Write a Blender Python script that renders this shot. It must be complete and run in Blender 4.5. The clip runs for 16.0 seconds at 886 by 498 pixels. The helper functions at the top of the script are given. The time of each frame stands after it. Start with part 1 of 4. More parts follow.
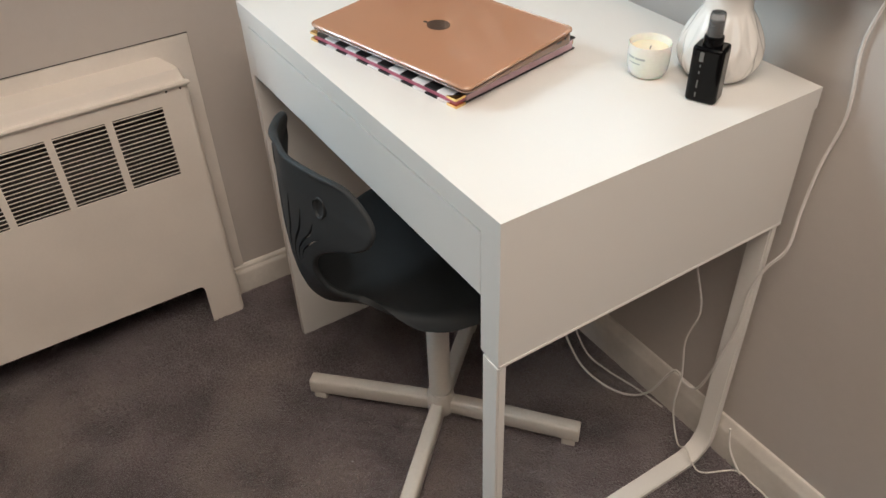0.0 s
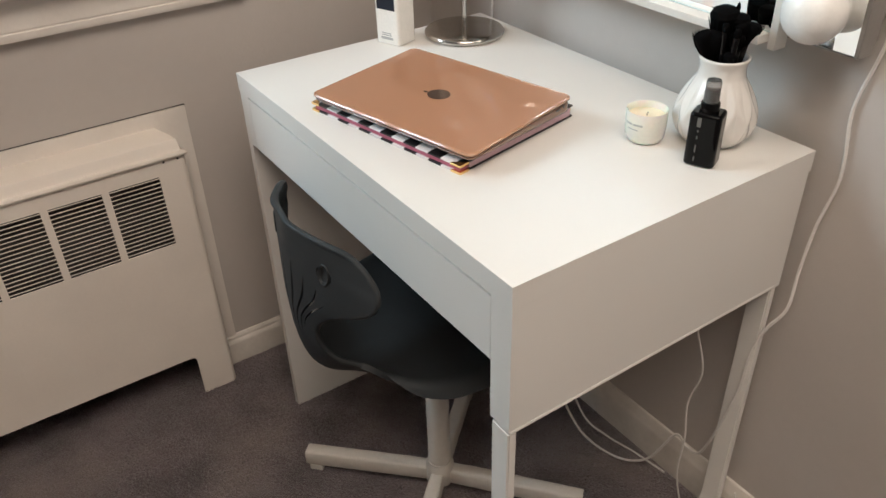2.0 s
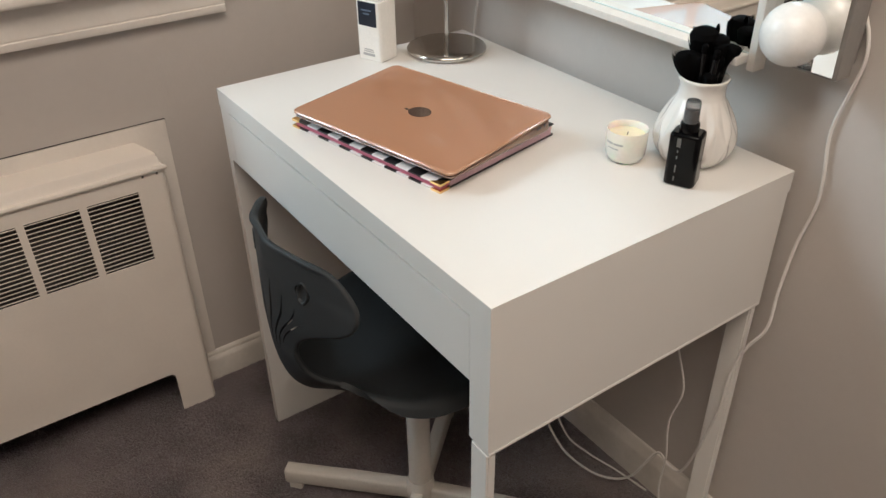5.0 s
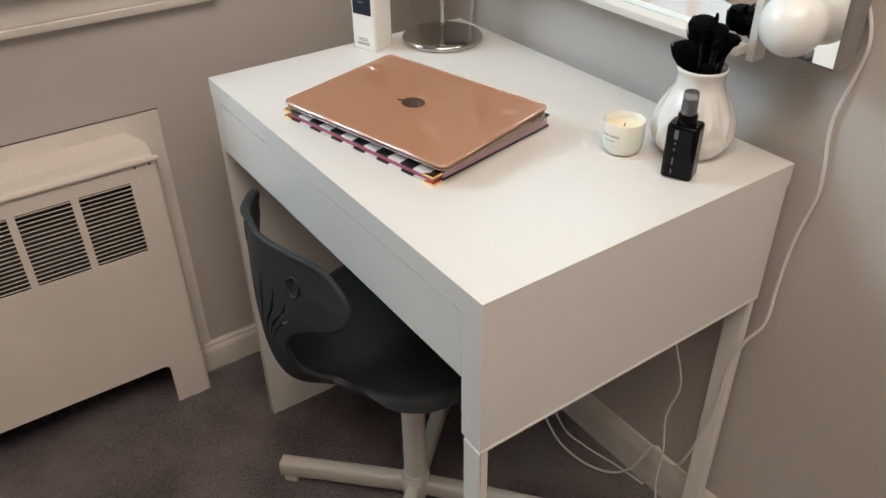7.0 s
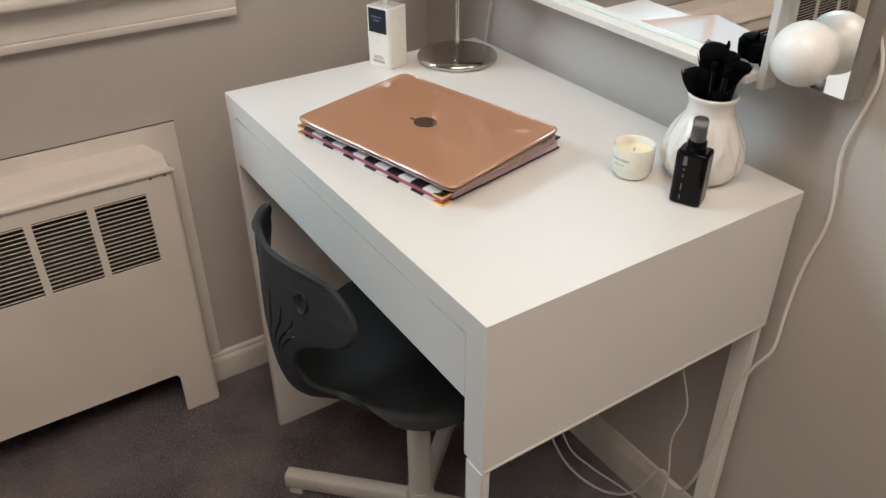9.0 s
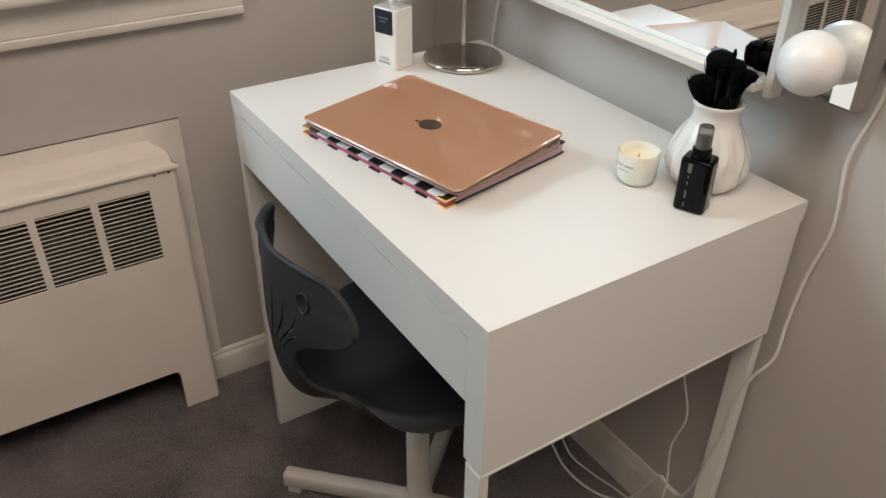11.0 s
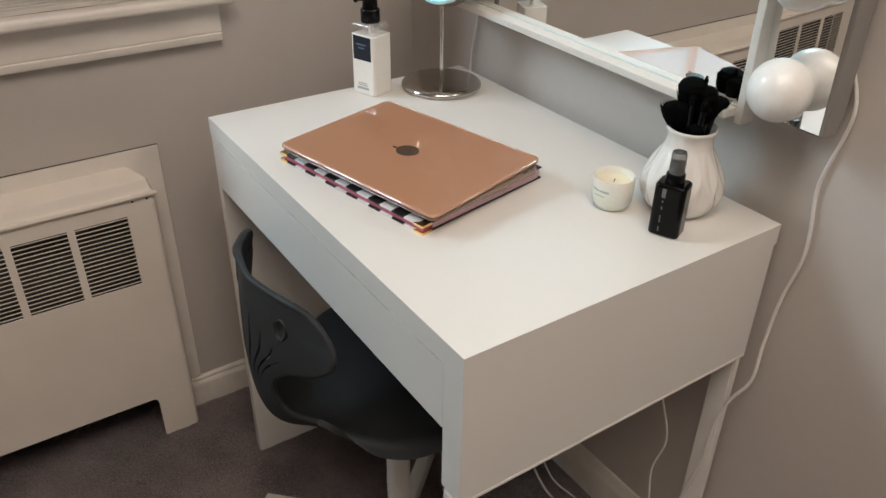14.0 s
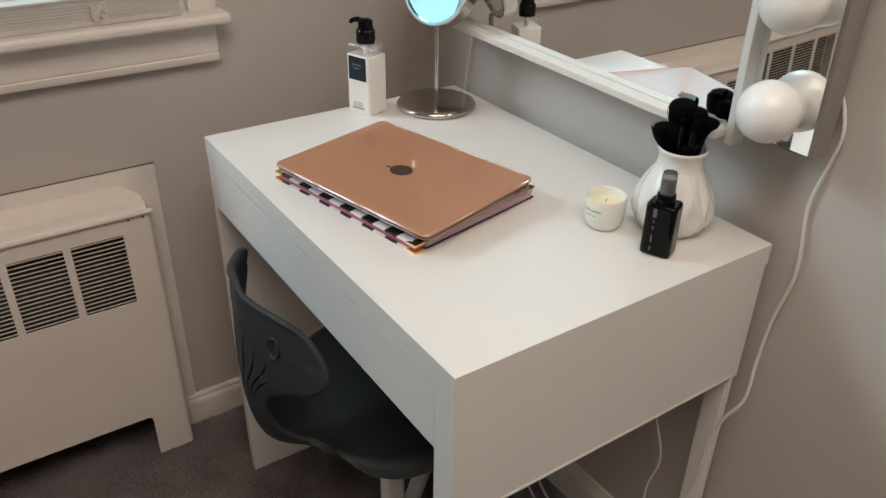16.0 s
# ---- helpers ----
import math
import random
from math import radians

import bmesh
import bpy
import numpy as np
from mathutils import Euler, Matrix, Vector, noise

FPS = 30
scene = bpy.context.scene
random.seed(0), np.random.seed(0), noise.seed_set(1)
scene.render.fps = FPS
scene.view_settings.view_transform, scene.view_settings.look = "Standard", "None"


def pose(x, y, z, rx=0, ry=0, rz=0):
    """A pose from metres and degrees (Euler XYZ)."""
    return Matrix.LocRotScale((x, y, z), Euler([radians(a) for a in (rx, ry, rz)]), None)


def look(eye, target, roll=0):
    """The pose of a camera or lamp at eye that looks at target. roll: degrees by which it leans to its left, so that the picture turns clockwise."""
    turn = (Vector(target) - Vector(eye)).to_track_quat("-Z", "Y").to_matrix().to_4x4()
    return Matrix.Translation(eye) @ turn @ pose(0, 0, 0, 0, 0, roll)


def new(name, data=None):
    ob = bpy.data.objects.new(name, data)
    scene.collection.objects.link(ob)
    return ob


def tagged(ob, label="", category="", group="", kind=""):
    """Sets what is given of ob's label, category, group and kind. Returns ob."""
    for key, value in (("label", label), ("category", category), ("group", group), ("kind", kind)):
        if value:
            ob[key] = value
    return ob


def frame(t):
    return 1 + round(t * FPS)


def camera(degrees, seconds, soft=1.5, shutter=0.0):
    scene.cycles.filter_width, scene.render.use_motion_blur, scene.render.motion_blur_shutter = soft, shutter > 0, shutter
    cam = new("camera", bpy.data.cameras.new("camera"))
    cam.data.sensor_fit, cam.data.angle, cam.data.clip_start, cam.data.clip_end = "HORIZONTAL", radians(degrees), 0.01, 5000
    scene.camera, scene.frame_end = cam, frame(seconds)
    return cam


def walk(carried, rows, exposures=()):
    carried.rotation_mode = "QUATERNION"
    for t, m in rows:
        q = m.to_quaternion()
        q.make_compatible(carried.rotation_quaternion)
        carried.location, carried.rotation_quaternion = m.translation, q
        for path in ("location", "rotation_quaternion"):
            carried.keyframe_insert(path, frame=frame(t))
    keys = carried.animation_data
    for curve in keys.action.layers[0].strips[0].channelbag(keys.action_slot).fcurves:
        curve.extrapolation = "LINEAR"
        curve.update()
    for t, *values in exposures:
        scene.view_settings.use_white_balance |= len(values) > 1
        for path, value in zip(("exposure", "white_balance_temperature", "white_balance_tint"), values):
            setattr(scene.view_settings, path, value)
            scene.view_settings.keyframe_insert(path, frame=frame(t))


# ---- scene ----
cam = camera(58.4, 16.0)
PATH = [
    (0, (1.241, -0.879, 1.233), (-0.089, -0.072, -0.024), -2.2),
    (0.5, (1.234, -0.895, 1.23), (-0.067, -0.077, -0.051), -3.3),
    (1, (1.228, -0.904, 1.228), (-0.113, -0.024, 0.034), -2.1),
    (1.5, (1.228, -0.908, 1.229), (-0.146, -0.005, 0.09), -1.6),
    (2, (1.226, -0.908, 1.232), (-0.159, 0.001, 0.111), -1.8),
    (2.5, (1.225, -0.904, 1.231), (-0.164, 0.01, 0.12), -1.9),
    (3, (1.226, -0.902, 1.232), (-0.165, 0.021, 0.129), -1.8),
    (3.5, (1.225, -0.901, 1.233), (-0.165, 0.028, 0.135), -1.7),
    (4, (1.227, -0.899, 1.236), (-0.162, 0.038, 0.143), -1.3),
    (4.5, (1.225, -0.898, 1.236), (-0.158, 0.049, 0.145), -1.0),
    (7, (1.214, -0.877, 1.232), (-0.153, 0.058, 0.111), -0.9),
    (7.5, (1.214, -0.871, 1.238), (-0.159, 0.063, 0.123), -0.7),
    (8, (1.212, -0.871, 1.239), (-0.169, 0.061, 0.132), -0.4),
    (8.5, (1.22, -0.872, 1.244), (-0.171, 0.053, 0.145), -0.3),
    (9, (1.219, -0.87, 1.244), (-0.182, 0.044, 0.148), -0.2),
    (11.5, (1.214, -0.87, 1.248), (-0.186, 0.044, 0.15), 0.9),
    (12, (1.212, -0.859, 1.249), (-0.185, 0.058, 0.151), 1.0),
    (12.5, (1.223, -0.857, 1.252), (-0.175, 0.066, 0.158), 0.9),
    (13, (1.223, -0.862, 1.252), (-0.175, 0.072, 0.169), 0.9),
    (13.5, (1.218, -0.863, 1.252), (-0.182, 0.084, 0.183), 1.0),
    (14, (1.22, -0.861, 1.254), (-0.186, 0.096, 0.202), 1.0),
    (14.5, (1.225, -0.861, 1.261), (-0.191, 0.102, 0.228), 1.0),
    (15, (1.222, -0.864, 1.26), (-0.2, 0.102, 0.238), 1.0),
    (15.5, (1.227, -0.859, 1.26), (-0.198, 0.109, 0.244), 1.1),
    (16, (1.227, -0.856, 1.259), (-0.197, 0.115, 0.244), 1.1),
]
EXPOSURE = [(0.0, 0.34), (1.0, 0.32), (2.0, 0.27), (4.5, 0.22), (9.0, 0.16), (12.5, 0.10), (14.5, 0.0), (16.0, -0.03)]
walk(cam, [(t, look(eye, target, roll)) for t, eye, target, roll in PATH], EXPOSURE)

# ---------- world and light ----------
world = bpy.data.worlds.new("world")
scene.world = world
world.use_nodes = True
wn = world.node_tree.nodes
sky = wn.new("ShaderNodeTexSky")
sky.sky_type, sky.sun_disc = "NISHITA", False
sky.sun_elevation, sky.sun_rotation = radians(38), radians(200)
world.node_tree.links.new(sky.outputs[0], wn["Background"].inputs[0])
wn["Background"].inputs[1].default_value = 0.12


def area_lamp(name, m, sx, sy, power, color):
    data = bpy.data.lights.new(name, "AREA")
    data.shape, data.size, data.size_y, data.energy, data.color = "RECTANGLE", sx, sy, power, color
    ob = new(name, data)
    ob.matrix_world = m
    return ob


WIN_Y0, WIN_Y1, WIN_Z0, WIN_Z1 = -1.75, -0.44, 0.90, 2.10   # window over the heater
WALL_A, WALL_B = 0.02, -0.205                               # wall behind the desk, wall with the window
ROOM_X, ROOM_Y, ROOM_Z = 3.0, -3.4, 2.45
# extra lamp out past the window, added to put cool light on the drawer
area_lamp("outdoor_fill", look((-1.75, -3.15, 3.0), (0.35, -0.4, 0.75)), 1.6, 1.1, 112, (0.76, 0.90, 1.0))
# unseen source: wide warm disc added under the ceiling to fill the room softly
lamp = area_lamp("unseen_ceiling_fill", look((1.48, -0.92, ROOM_Z - 0.04), (1.48, -0.9201, 0)), 1.4, 1.4, 30.0, (1.0, 0.86, 0.735))
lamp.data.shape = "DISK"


# ---------- materials ----------
def material(name, color, rough=0.5, metal=0.0, vary=0.08, scale=6.0, fine=180.0, bump=0.0, bump_scale=300.0, tint=None, coat=0.0, fine_vary=0.03,
             transmission=0.0, ior=1.45, sheen=0.0, rough_vary=0.08, emit=None):
    m = bpy.data.materials.new(name)
    m.use_nodes = True
    t = m.node_tree
    p = t.nodes["Principled BSDF"]
    p.inputs["Roughness"].default_value = rough
    p.inputs["Metallic"].default_value = metal
    p.inputs["Coat Weight"].default_value = coat
    p.inputs["Coat Roughness"].default_value = 0.05
    p.inputs["Transmission Weight"].default_value = transmission
    p.inputs["IOR"].default_value = ior
    p.inputs["Sheen Weight"].default_value = sheen
    p.inputs["Base Color"].default_value = (*color, 1)
    co = t.nodes.new("ShaderNodeTexCoord")
    if vary or fine_vary:
        big, small = t.nodes.new("ShaderNodeTexNoise"), t.nodes.new("ShaderNodeTexNoise")
        big.inputs["Scale"].default_value, small.inputs["Scale"].default_value = scale, fine
        big.inputs["Detail"].default_value, small.inputs["Detail"].default_value = 5, 3
        for n in (big, small):
            t.links.new(co.outputs["Object"], n.inputs["Vector"])
        ramp = t.nodes.new("ShaderNodeMix")
        ramp.data_type = "RGBA"
        dark = tint or tuple(c * (1 - vary) for c in color)
        light = tuple(min(1, c * (1 + vary)) for c in color)
        ramp.inputs["A"].default_value, ramp.inputs["B"].default_value = (*dark, 1), (*light, 1)
        con = t.nodes.new("ShaderNodeMapRange")
        con.inputs["From Min"].default_value, con.inputs["From Max"].default_value = 0.3, 0.7
        t.links.new(big.outputs["Fac"], con.inputs["Value"])
        t.links.new(con.outputs["Result"], ramp.inputs["Factor"])
        hue = t.nodes.new("ShaderNodeHueSaturation")
        val = t.nodes.new("ShaderNodeMapRange")
        val.inputs["To Min"].default_value, val.inputs["To Max"].default_value = 1 - fine_vary * 2, 1 + fine_vary * 2
        t.links.new(small.outputs["Fac"], val.inputs["Value"])
        t.links.new(val.outputs["Result"], hue.inputs["Value"])
        t.links.new(ramp.outputs["Result"], hue.inputs["Color"])
        t.links.new(hue.outputs["Color"], p.inputs["Base Color"])
        rr = t.nodes.new("ShaderNodeMapRange")
        rr.inputs["To Min"].default_value, rr.inputs["To Max"].default_value = max(0, rough - rough_vary), min(1, rough + rough_vary)
        t.links.new(big.outputs["Fac"], rr.inputs["Value"])
        t.links.new(rr.outputs["Result"], p.inputs["Roughness"])
    if bump:
        b, n = t.nodes.new("ShaderNodeBump"), t.nodes.new("ShaderNodeTexNoise")
        n.inputs["Scale"].default_value, n.inputs["Detail"].default_value = bump_scale, 4
        b.inputs["Strength"].default_value, b.inputs["Distance"].default_value = bump, 0.002
        t.links.new(co.outputs["Object"], n.inputs["Vector"])
        t.links.new(n.outputs["Fac"], b.inputs["Height"])
        t.links.new(b.outputs["Normal"], p.inputs["Normal"])
    return m


def carpet_material():
    m = material("carpet", (0.240, 0.190, 0.202), 0.95, vary=0.3, scale=6.5, fine=300, fine_vary=0.12, sheen=0.25, rough_vary=0.03, tint=(0.125, 0.099, 0.104))
    t = m.node_tree
    p = t.nodes["Principled BSDF"]
    co = t.nodes["Texture Coordinate"]
    a, b = t.nodes.new("ShaderNodeTexNoise"), t.nodes.new("ShaderNodeTexVoronoi")
    a.inputs["Scale"].default_value, a.inputs["Detail"].default_value = 90, 6
    b.inputs["Scale"].default_value = 330
    mix = t.nodes.new("ShaderNodeMath")
    mix.operation = "ADD"
    bump = t.nodes.new("ShaderNodeBump")
    bump.inputs["Strength"].default_value, bump.inputs["Distance"].default_value = 0.9, 0.006
    for n in (a, b):
        t.links.new(co.outputs["Object"], n.inputs["Vector"])
    t.links.new(a.outputs["Fac"], mix.inputs[0])
    t.links.new(b.outputs["Distance"], mix.inputs[1])
    t.links.new(mix.outputs[0], bump.inputs["Height"])
    t.links.new(bump.outputs["Normal"], p.inputs["Normal"])
    # worn beige patches and a few dark spots
    old = p.inputs["Base Color"].links[0].from_socket
    for scale, lo, hi, tone, most in ((3.2, 0.46, 0.62, (0.315, 0.258, 0.238), 0.7), (9.0, 0.66, 0.72, (0.085, 0.070, 0.066), 0.6)):
        noise, reach, blend = t.nodes.new("ShaderNodeTexNoise"), t.nodes.new("ShaderNodeMapRange"), t.nodes.new("ShaderNodeMix")
        noise.inputs["Scale"].default_value, noise.inputs["Detail"].default_value = scale, 6
        noise.inputs["Roughness"].default_value = 0.62
        reach.inputs["From Min"].default_value, reach.inputs["From Max"].default_value, reach.inputs["To Max"].default_value = lo, hi, most
        blend.data_type = "RGBA"
        blend.inputs["B"].default_value = (*tone, 1)
        t.links.new(co.outputs["Object"], noise.inputs["Vector"])
        t.links.new(noise.outputs["Fac"], reach.inputs["Value"])
        t.links.new(reach.outputs["Result"], blend.inputs["Factor"])
        t.links.new(old, blend.inputs["A"])
        old = blend.outputs["Result"]
    t.links.new(old, p.inputs["Base Color"])
    return m


def striped_material(name, pitch):
    """Black and white bands across the planner's cover."""
    m = material(name, (0.8, 0.78, 0.76), 0.35, vary=0, fine_vary=0, coat=0.3)
    t = m.node_tree
    p = t.nodes["Principled BSDF"]
    co, sep, div, fl, mul, mix = (t.nodes.new(k) for k in ("ShaderNodeTexCoord", "ShaderNodeSeparateXYZ", "ShaderNodeMath", "ShaderNodeMath", "ShaderNodeMath", "ShaderNodeMix"))
    div.operation, fl.operation, mul.operation = "DIVIDE", "FRACT", "GREATER_THAN"
    div.inputs[1].default_value, mul.inputs[1].default_value = pitch, 0.5
    mix.data_type = "RGBA"
    mix.inputs["A"].default_value, mix.inputs["B"].default_value = (0.012, 0.011, 0.013, 1), (0.78, 0.75, 0.76, 1)
    t.links.new(co.outputs["Object"], sep.inputs[0])
    t.links.new(sep.outputs["X"], div.inputs[0])
    t.links.new(div.outputs[0], fl.inputs[0])
    t.links.new(fl.outputs[0], mul.inputs[0])
    t.links.new(mul.outputs[0], mix.inputs["Factor"])
    t.links.new(mix.outputs["Result"], p.inputs["Base Color"])
    return m


WALL = material("greige_wall_paint", (0.535, 0.490, 0.455), 0.55, vary=0.035, scale=2.5, fine=60, bump=0.12, bump_scale=160, fine_vary=0.012)
CEIL = material("ceiling_paint", (0.78, 0.76, 0.73), 0.8, vary=0.03)
TRIM = material("old_white_trim_paint", (0.77, 0.715, 0.66), 0.58, vary=0.06, scale=9, fine=120, bump=0.12, bump_scale=90, fine_vary=0.015)
SCUFF = material("scuffed_white_trim_paint", (0.70, 0.655, 0.60), 0.45, vary=0.06, scale=16, fine=90, bump=0.2, bump_scale=120, fine_vary=0.03, tint=(0.62, 0.575, 0.52))
HEATER = material("cream_enamel", (0.83, 0.76, 0.685), 0.38, vary=0.035, scale=7, bump=0.06, bump_scale=70, fine_vary=0.012)
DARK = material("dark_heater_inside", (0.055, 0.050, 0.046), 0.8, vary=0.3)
CARPET = carpet_material()
DESK = material("white_foil_board", (0.755, 0.735, 0.70), 0.36, vary=0.012, scale=4, fine=900, bump=0.015, bump_scale=600, fine_vary=0.008, rough_vary=0.015)
STEEL = material("white_powder_coat", (0.78, 0.755, 0.715), 0.4, vary=0.02, bump=0.05, bump_scale=900, fine_vary=0.01)
SHELL = material("dark_grey_plastic", (0.026, 0.029, 0.031), 0.55, vary=0.10, scale=20, bump=0.10, bump_scale=1400, fine_vary=0.03)
BASE = material("beige_white_steel", (0.66, 0.62, 0.565), 0.38, vary=0.03, bump=0.04, bump_scale=700)
ALU = material("rose_gold_aluminium", (0.46, 0.215, 0.115), 0.36, metal=0.15, vary=0.02, fine=1500, fine_vary=0.01)
ALU.node_tree.nodes["Principled BSDF"].inputs["Coat Weight"].default_value = 1.0
ALU.node_tree.nodes["Principled BSDF"].inputs["Coat Roughness"].default_value = 0.03
ALU.node_tree.nodes["Principled BSDF"].inputs["Coat IOR"].default_value = 1.55
# darker than the clear plastic: shade under the lid is in this colour
CASE = material("shaded_case_edge", (0.24, 0.15, 0.11), 0.22, vary=0.03, coat=0.8)
RIM = material("clear_case_rim", (0.44, 0.235, 0.14), 0.10, vary=0.02, coat=1.0)
LOGO = material("dark_mirror_inlay", (0.13, 0.085, 0.065), 0.15, metal=0.6, vary=0, fine_vary=0)
STRIPE = striped_material("black_white_stripes", 0.0462)
PAGES = material("pink_page_edges", (0.50, 0.135, 0.20), 0.7, vary=0.12, scale=40, fine=700, fine_vary=0.08)
PALEPINK = material("pale_pink_paper", (0.60, 0.40, 0.44), 0.7, vary=0.08, scale=30)
BLACK = material("black_card", (0.014, 0.012, 0.014), 0.35, vary=0.1)
GOLD = material("brass_corner", (0.86, 0.58, 0.25), 0.25, metal=1.0, vary=0.05)
CERAMIC = material("white_glazed_ceramic", (0.78, 0.755, 0.72), 0.16, vary=0.02, coat=0.5, fine_vary=0.01)
WAX = material("cream_wax", (0.82, 0.74, 0.56), 0.5, vary=0.03)
JAR = material("frosted_candle_jar", (0.88, 0.84, 0.77), 0.18, vary=0.02, coat=0.4)
JAR.node_tree.nodes["Principled BSDF"].inputs["Transmission Weight"].default_value = 0.06
for soft_mat in (JAR, WAX):
    soft_mat.node_tree.nodes["Principled BSDF"].inputs["Subsurface Weight"].default_value = 0.25
    soft_mat.node_tree.nodes["Principled BSDF"].inputs["Subsurface Scale"].default_value = 0.008
INK = material("grey_print", (0.42, 0.41, 0.40), 0.6, vary=0, fine_vary=0)
BLACKPLASTIC = material("black_gloss_plastic", (0.003, 0.003, 0.0035), 0.14, vary=0.1)
for dull, level in ((BLACKPLASTIC, 0.2), (SHELL, 0.3)):
    dull.node_tree.nodes["Principled BSDF"].inputs["Specular IOR Level"].default_value = level
SMOKE = material("smoky_cap", (0.42, 0.43, 0.44), 0.14, vary=0.05, coat=0.5)
FAINT = material("faint_grey_print", (0.13, 0.13, 0.125), 0.5, vary=0, fine_vary=0)
SMOKE.node_tree.nodes["Principled BSDF"].inputs["Transmission Weight"].default_value = 0.8
BRISTLE = material("black_bristle", (0.0012, 0.0012, 0.0014), 0.85, vary=0.2, fine=1500, fine_vary=0.15)
BRISTLE.node_tree.nodes["Principled BSDF"].inputs["Specular IOR Level"].default_value = 0.08
SILVER = material("silver_ferrule", (0.75, 0.75, 0.74), 0.2, metal=1.0, vary=0.03)
CHROME = material("brushed_chrome", (0.55, 0.53, 0.50), 0.16, metal=1.0, vary=0.05, scale=30, rough_vary=0.05)
MIRROR = material("mirror_glass", (0.90, 0.91, 0.90), 0.0, metal=1.0, vary=0, fine_vary=0)
LOTION = material("white_lotion", (0.84, 0.81, 0.76), 0.35, vary=0.015, coat=0.5)
NAVY = material("navy_label", (0.012, 0.018, 0.032), 0.4, vary=0.1)
NAVYINK = material("blue_grey_print", (0.12, 0.16, 0.22), 0.5, vary=0, fine_vary=0)
GLOBE = material("opal_globe", (0.82, 0.81, 0.785), 0.30, vary=0.01, coat=0.4)
GLASSEDGE = material("aqua_glass_edge", (0.66, 0.76, 0.75), 0.15, vary=0.02, coat=0.6)
FRAME = material("white_mirror_frame", (0.72, 0.69, 0.645), 0.58, vary=0.02)
GLOBE.node_tree.nodes["Principled BSDF"].inputs["Subsurface Weight"].default_value = 0.7
GLOBE.node_tree.nodes["Principled BSDF"].inputs["Subsurface Scale"].default_value = 0.02
GLOBE.node_tree.nodes["Principled BSDF"].inputs["Subsurface Radius"].default_value = (1.0, 1.0, 1.0)
SILVERY = material("satin_grey_frame", (0.30, 0.285, 0.27), 0.4, metal=0.25, vary=0.05)
CORD = material("white_cord", (0.74, 0.71, 0.67), 0.4, vary=0.03)
SHADE = material("pleated_shade_fabric", (0.60, 0.57, 0.54), 0.75, vary=0.05, fine=600, fine_vary=0.04)
PANE = bpy.data.materials.new("window_pane")
PANE.use_nodes = True
pt = PANE.node_tree
clear, gloss, both = (pt.nodes.new(k) for k in ("ShaderNodeBsdfTransparent", "ShaderNodeBsdfGlossy", "ShaderNodeMixShader"))
gloss.inputs["Roughness"].default_value, both.inputs[0].default_value = 0.02, 0.06
pt.links.new(clear.outputs[0], both.inputs[1])
pt.links.new(gloss.outputs[0], both.inputs[2])
pt.links.new(both.outputs[0], pt.nodes["Material Output"].inputs["Surface"])


THINCLEAR = PANE.copy()
THINCLEAR.name = "thin_clear_plastic"
THINCLEAR.node_tree.nodes["Mix Shader"].inputs[0].default_value = 0.13


# ---------- building helpers ----------
BOXY = set()      # meshes whose axis-aligned faces stay flat


def part(name, bm, mat, parent=None, label="", m=None, smooth=True, angle=35):
    me = bpy.data.meshes.new(name)
    bm.normal_update()
    flat = id(bm) in BOXY
    BOXY.discard(id(bm))
    for f in bm.faces:
        f.smooth = smooth and not (flat and max(abs(c) for c in f.normal) > 0.9999)
    for e in bm.edges:
        e.smooth = len(e.link_faces) == 2 and all(f.smooth for f in e.link_faces) and e.calc_face_angle(0) < radians(angle)
    bm.to_mesh(me)
    bm.free()
    me.materials.append(mat)
    ob = new(name, me)
    if parent:
        ob.parent = parent
    if m is not None:
        ob.matrix_basis = m
    if label:
        ob["label"] = label
    return ob


def thing(name, label, category, m=None, group="", kind=""):
    ob = new(name)
    ob.empty_display_size = 0.05
    if m is not None:
        ob.matrix_basis = m
    return tagged(ob, label, category, group, kind)


def add_box(bm, x0, x1, y0, y1, z0, z1, bevel=0.0, seg=2):
    made = bmesh.ops.create_cube(bm, size=1.0)["verts"]
    for v in made:
        v.co = Vector(((x0 + x1) / 2 + v.co.x * (x1 - x0), (y0 + y1) / 2 + v.co.y * (y1 - y0), (z0 + z1) / 2 + v.co.z * (z1 - z0)))
    if bevel:
        edges = {e for v in made for e in v.link_edges}
        bmesh.ops.bevel(bm, geom=list(edges), offset=bevel, segments=seg, affect="EDGES", profile=0.5)
    return bm


def box(x0, x1, y0, y1, z0, z1, bevel=0.0015, seg=2):
    bm = bmesh.new()
    BOXY.add(id(bm))
    return add_box(bm, x0, x1, y0, y1, z0, z1, bevel, seg)


def lathe(profile, n=48, wobble=None, bm=None):
    """Turns (radius, height) pairs round z; wobble(angle, height) scales the radius."""
    bm = bm or bmesh.new()
    rings = []
    for r, z in profile:
        if r < 1e-6:
            rings.append([bm.verts.new((0, 0, z))])
        else:
            rings.append([bm.verts.new((r * (wobble(a, z) if wobble else 1) * math.cos(a), r * (wobble(a, z) if wobble else 1) * math.sin(a), z))
                          for a in (2 * math.pi * i / n for i in range(n))])
    for a, b in zip(rings, rings[1:]):
        for i in range(n):
            j = (i + 1) % n
            if len(a) == 1 and len(b) > 1:
                bm.faces.new((a[0], b[j], b[i]))
            elif len(b) == 1 and len(a) > 1:
                bm.faces.new((a[i], a[j], b[0]))
            elif len(a) > 1:
                bm.faces.new((a[i], a[j], b[j], b[i]))
    bmesh.ops.recalc_face_normals(bm, faces=bm.faces)
    return bm


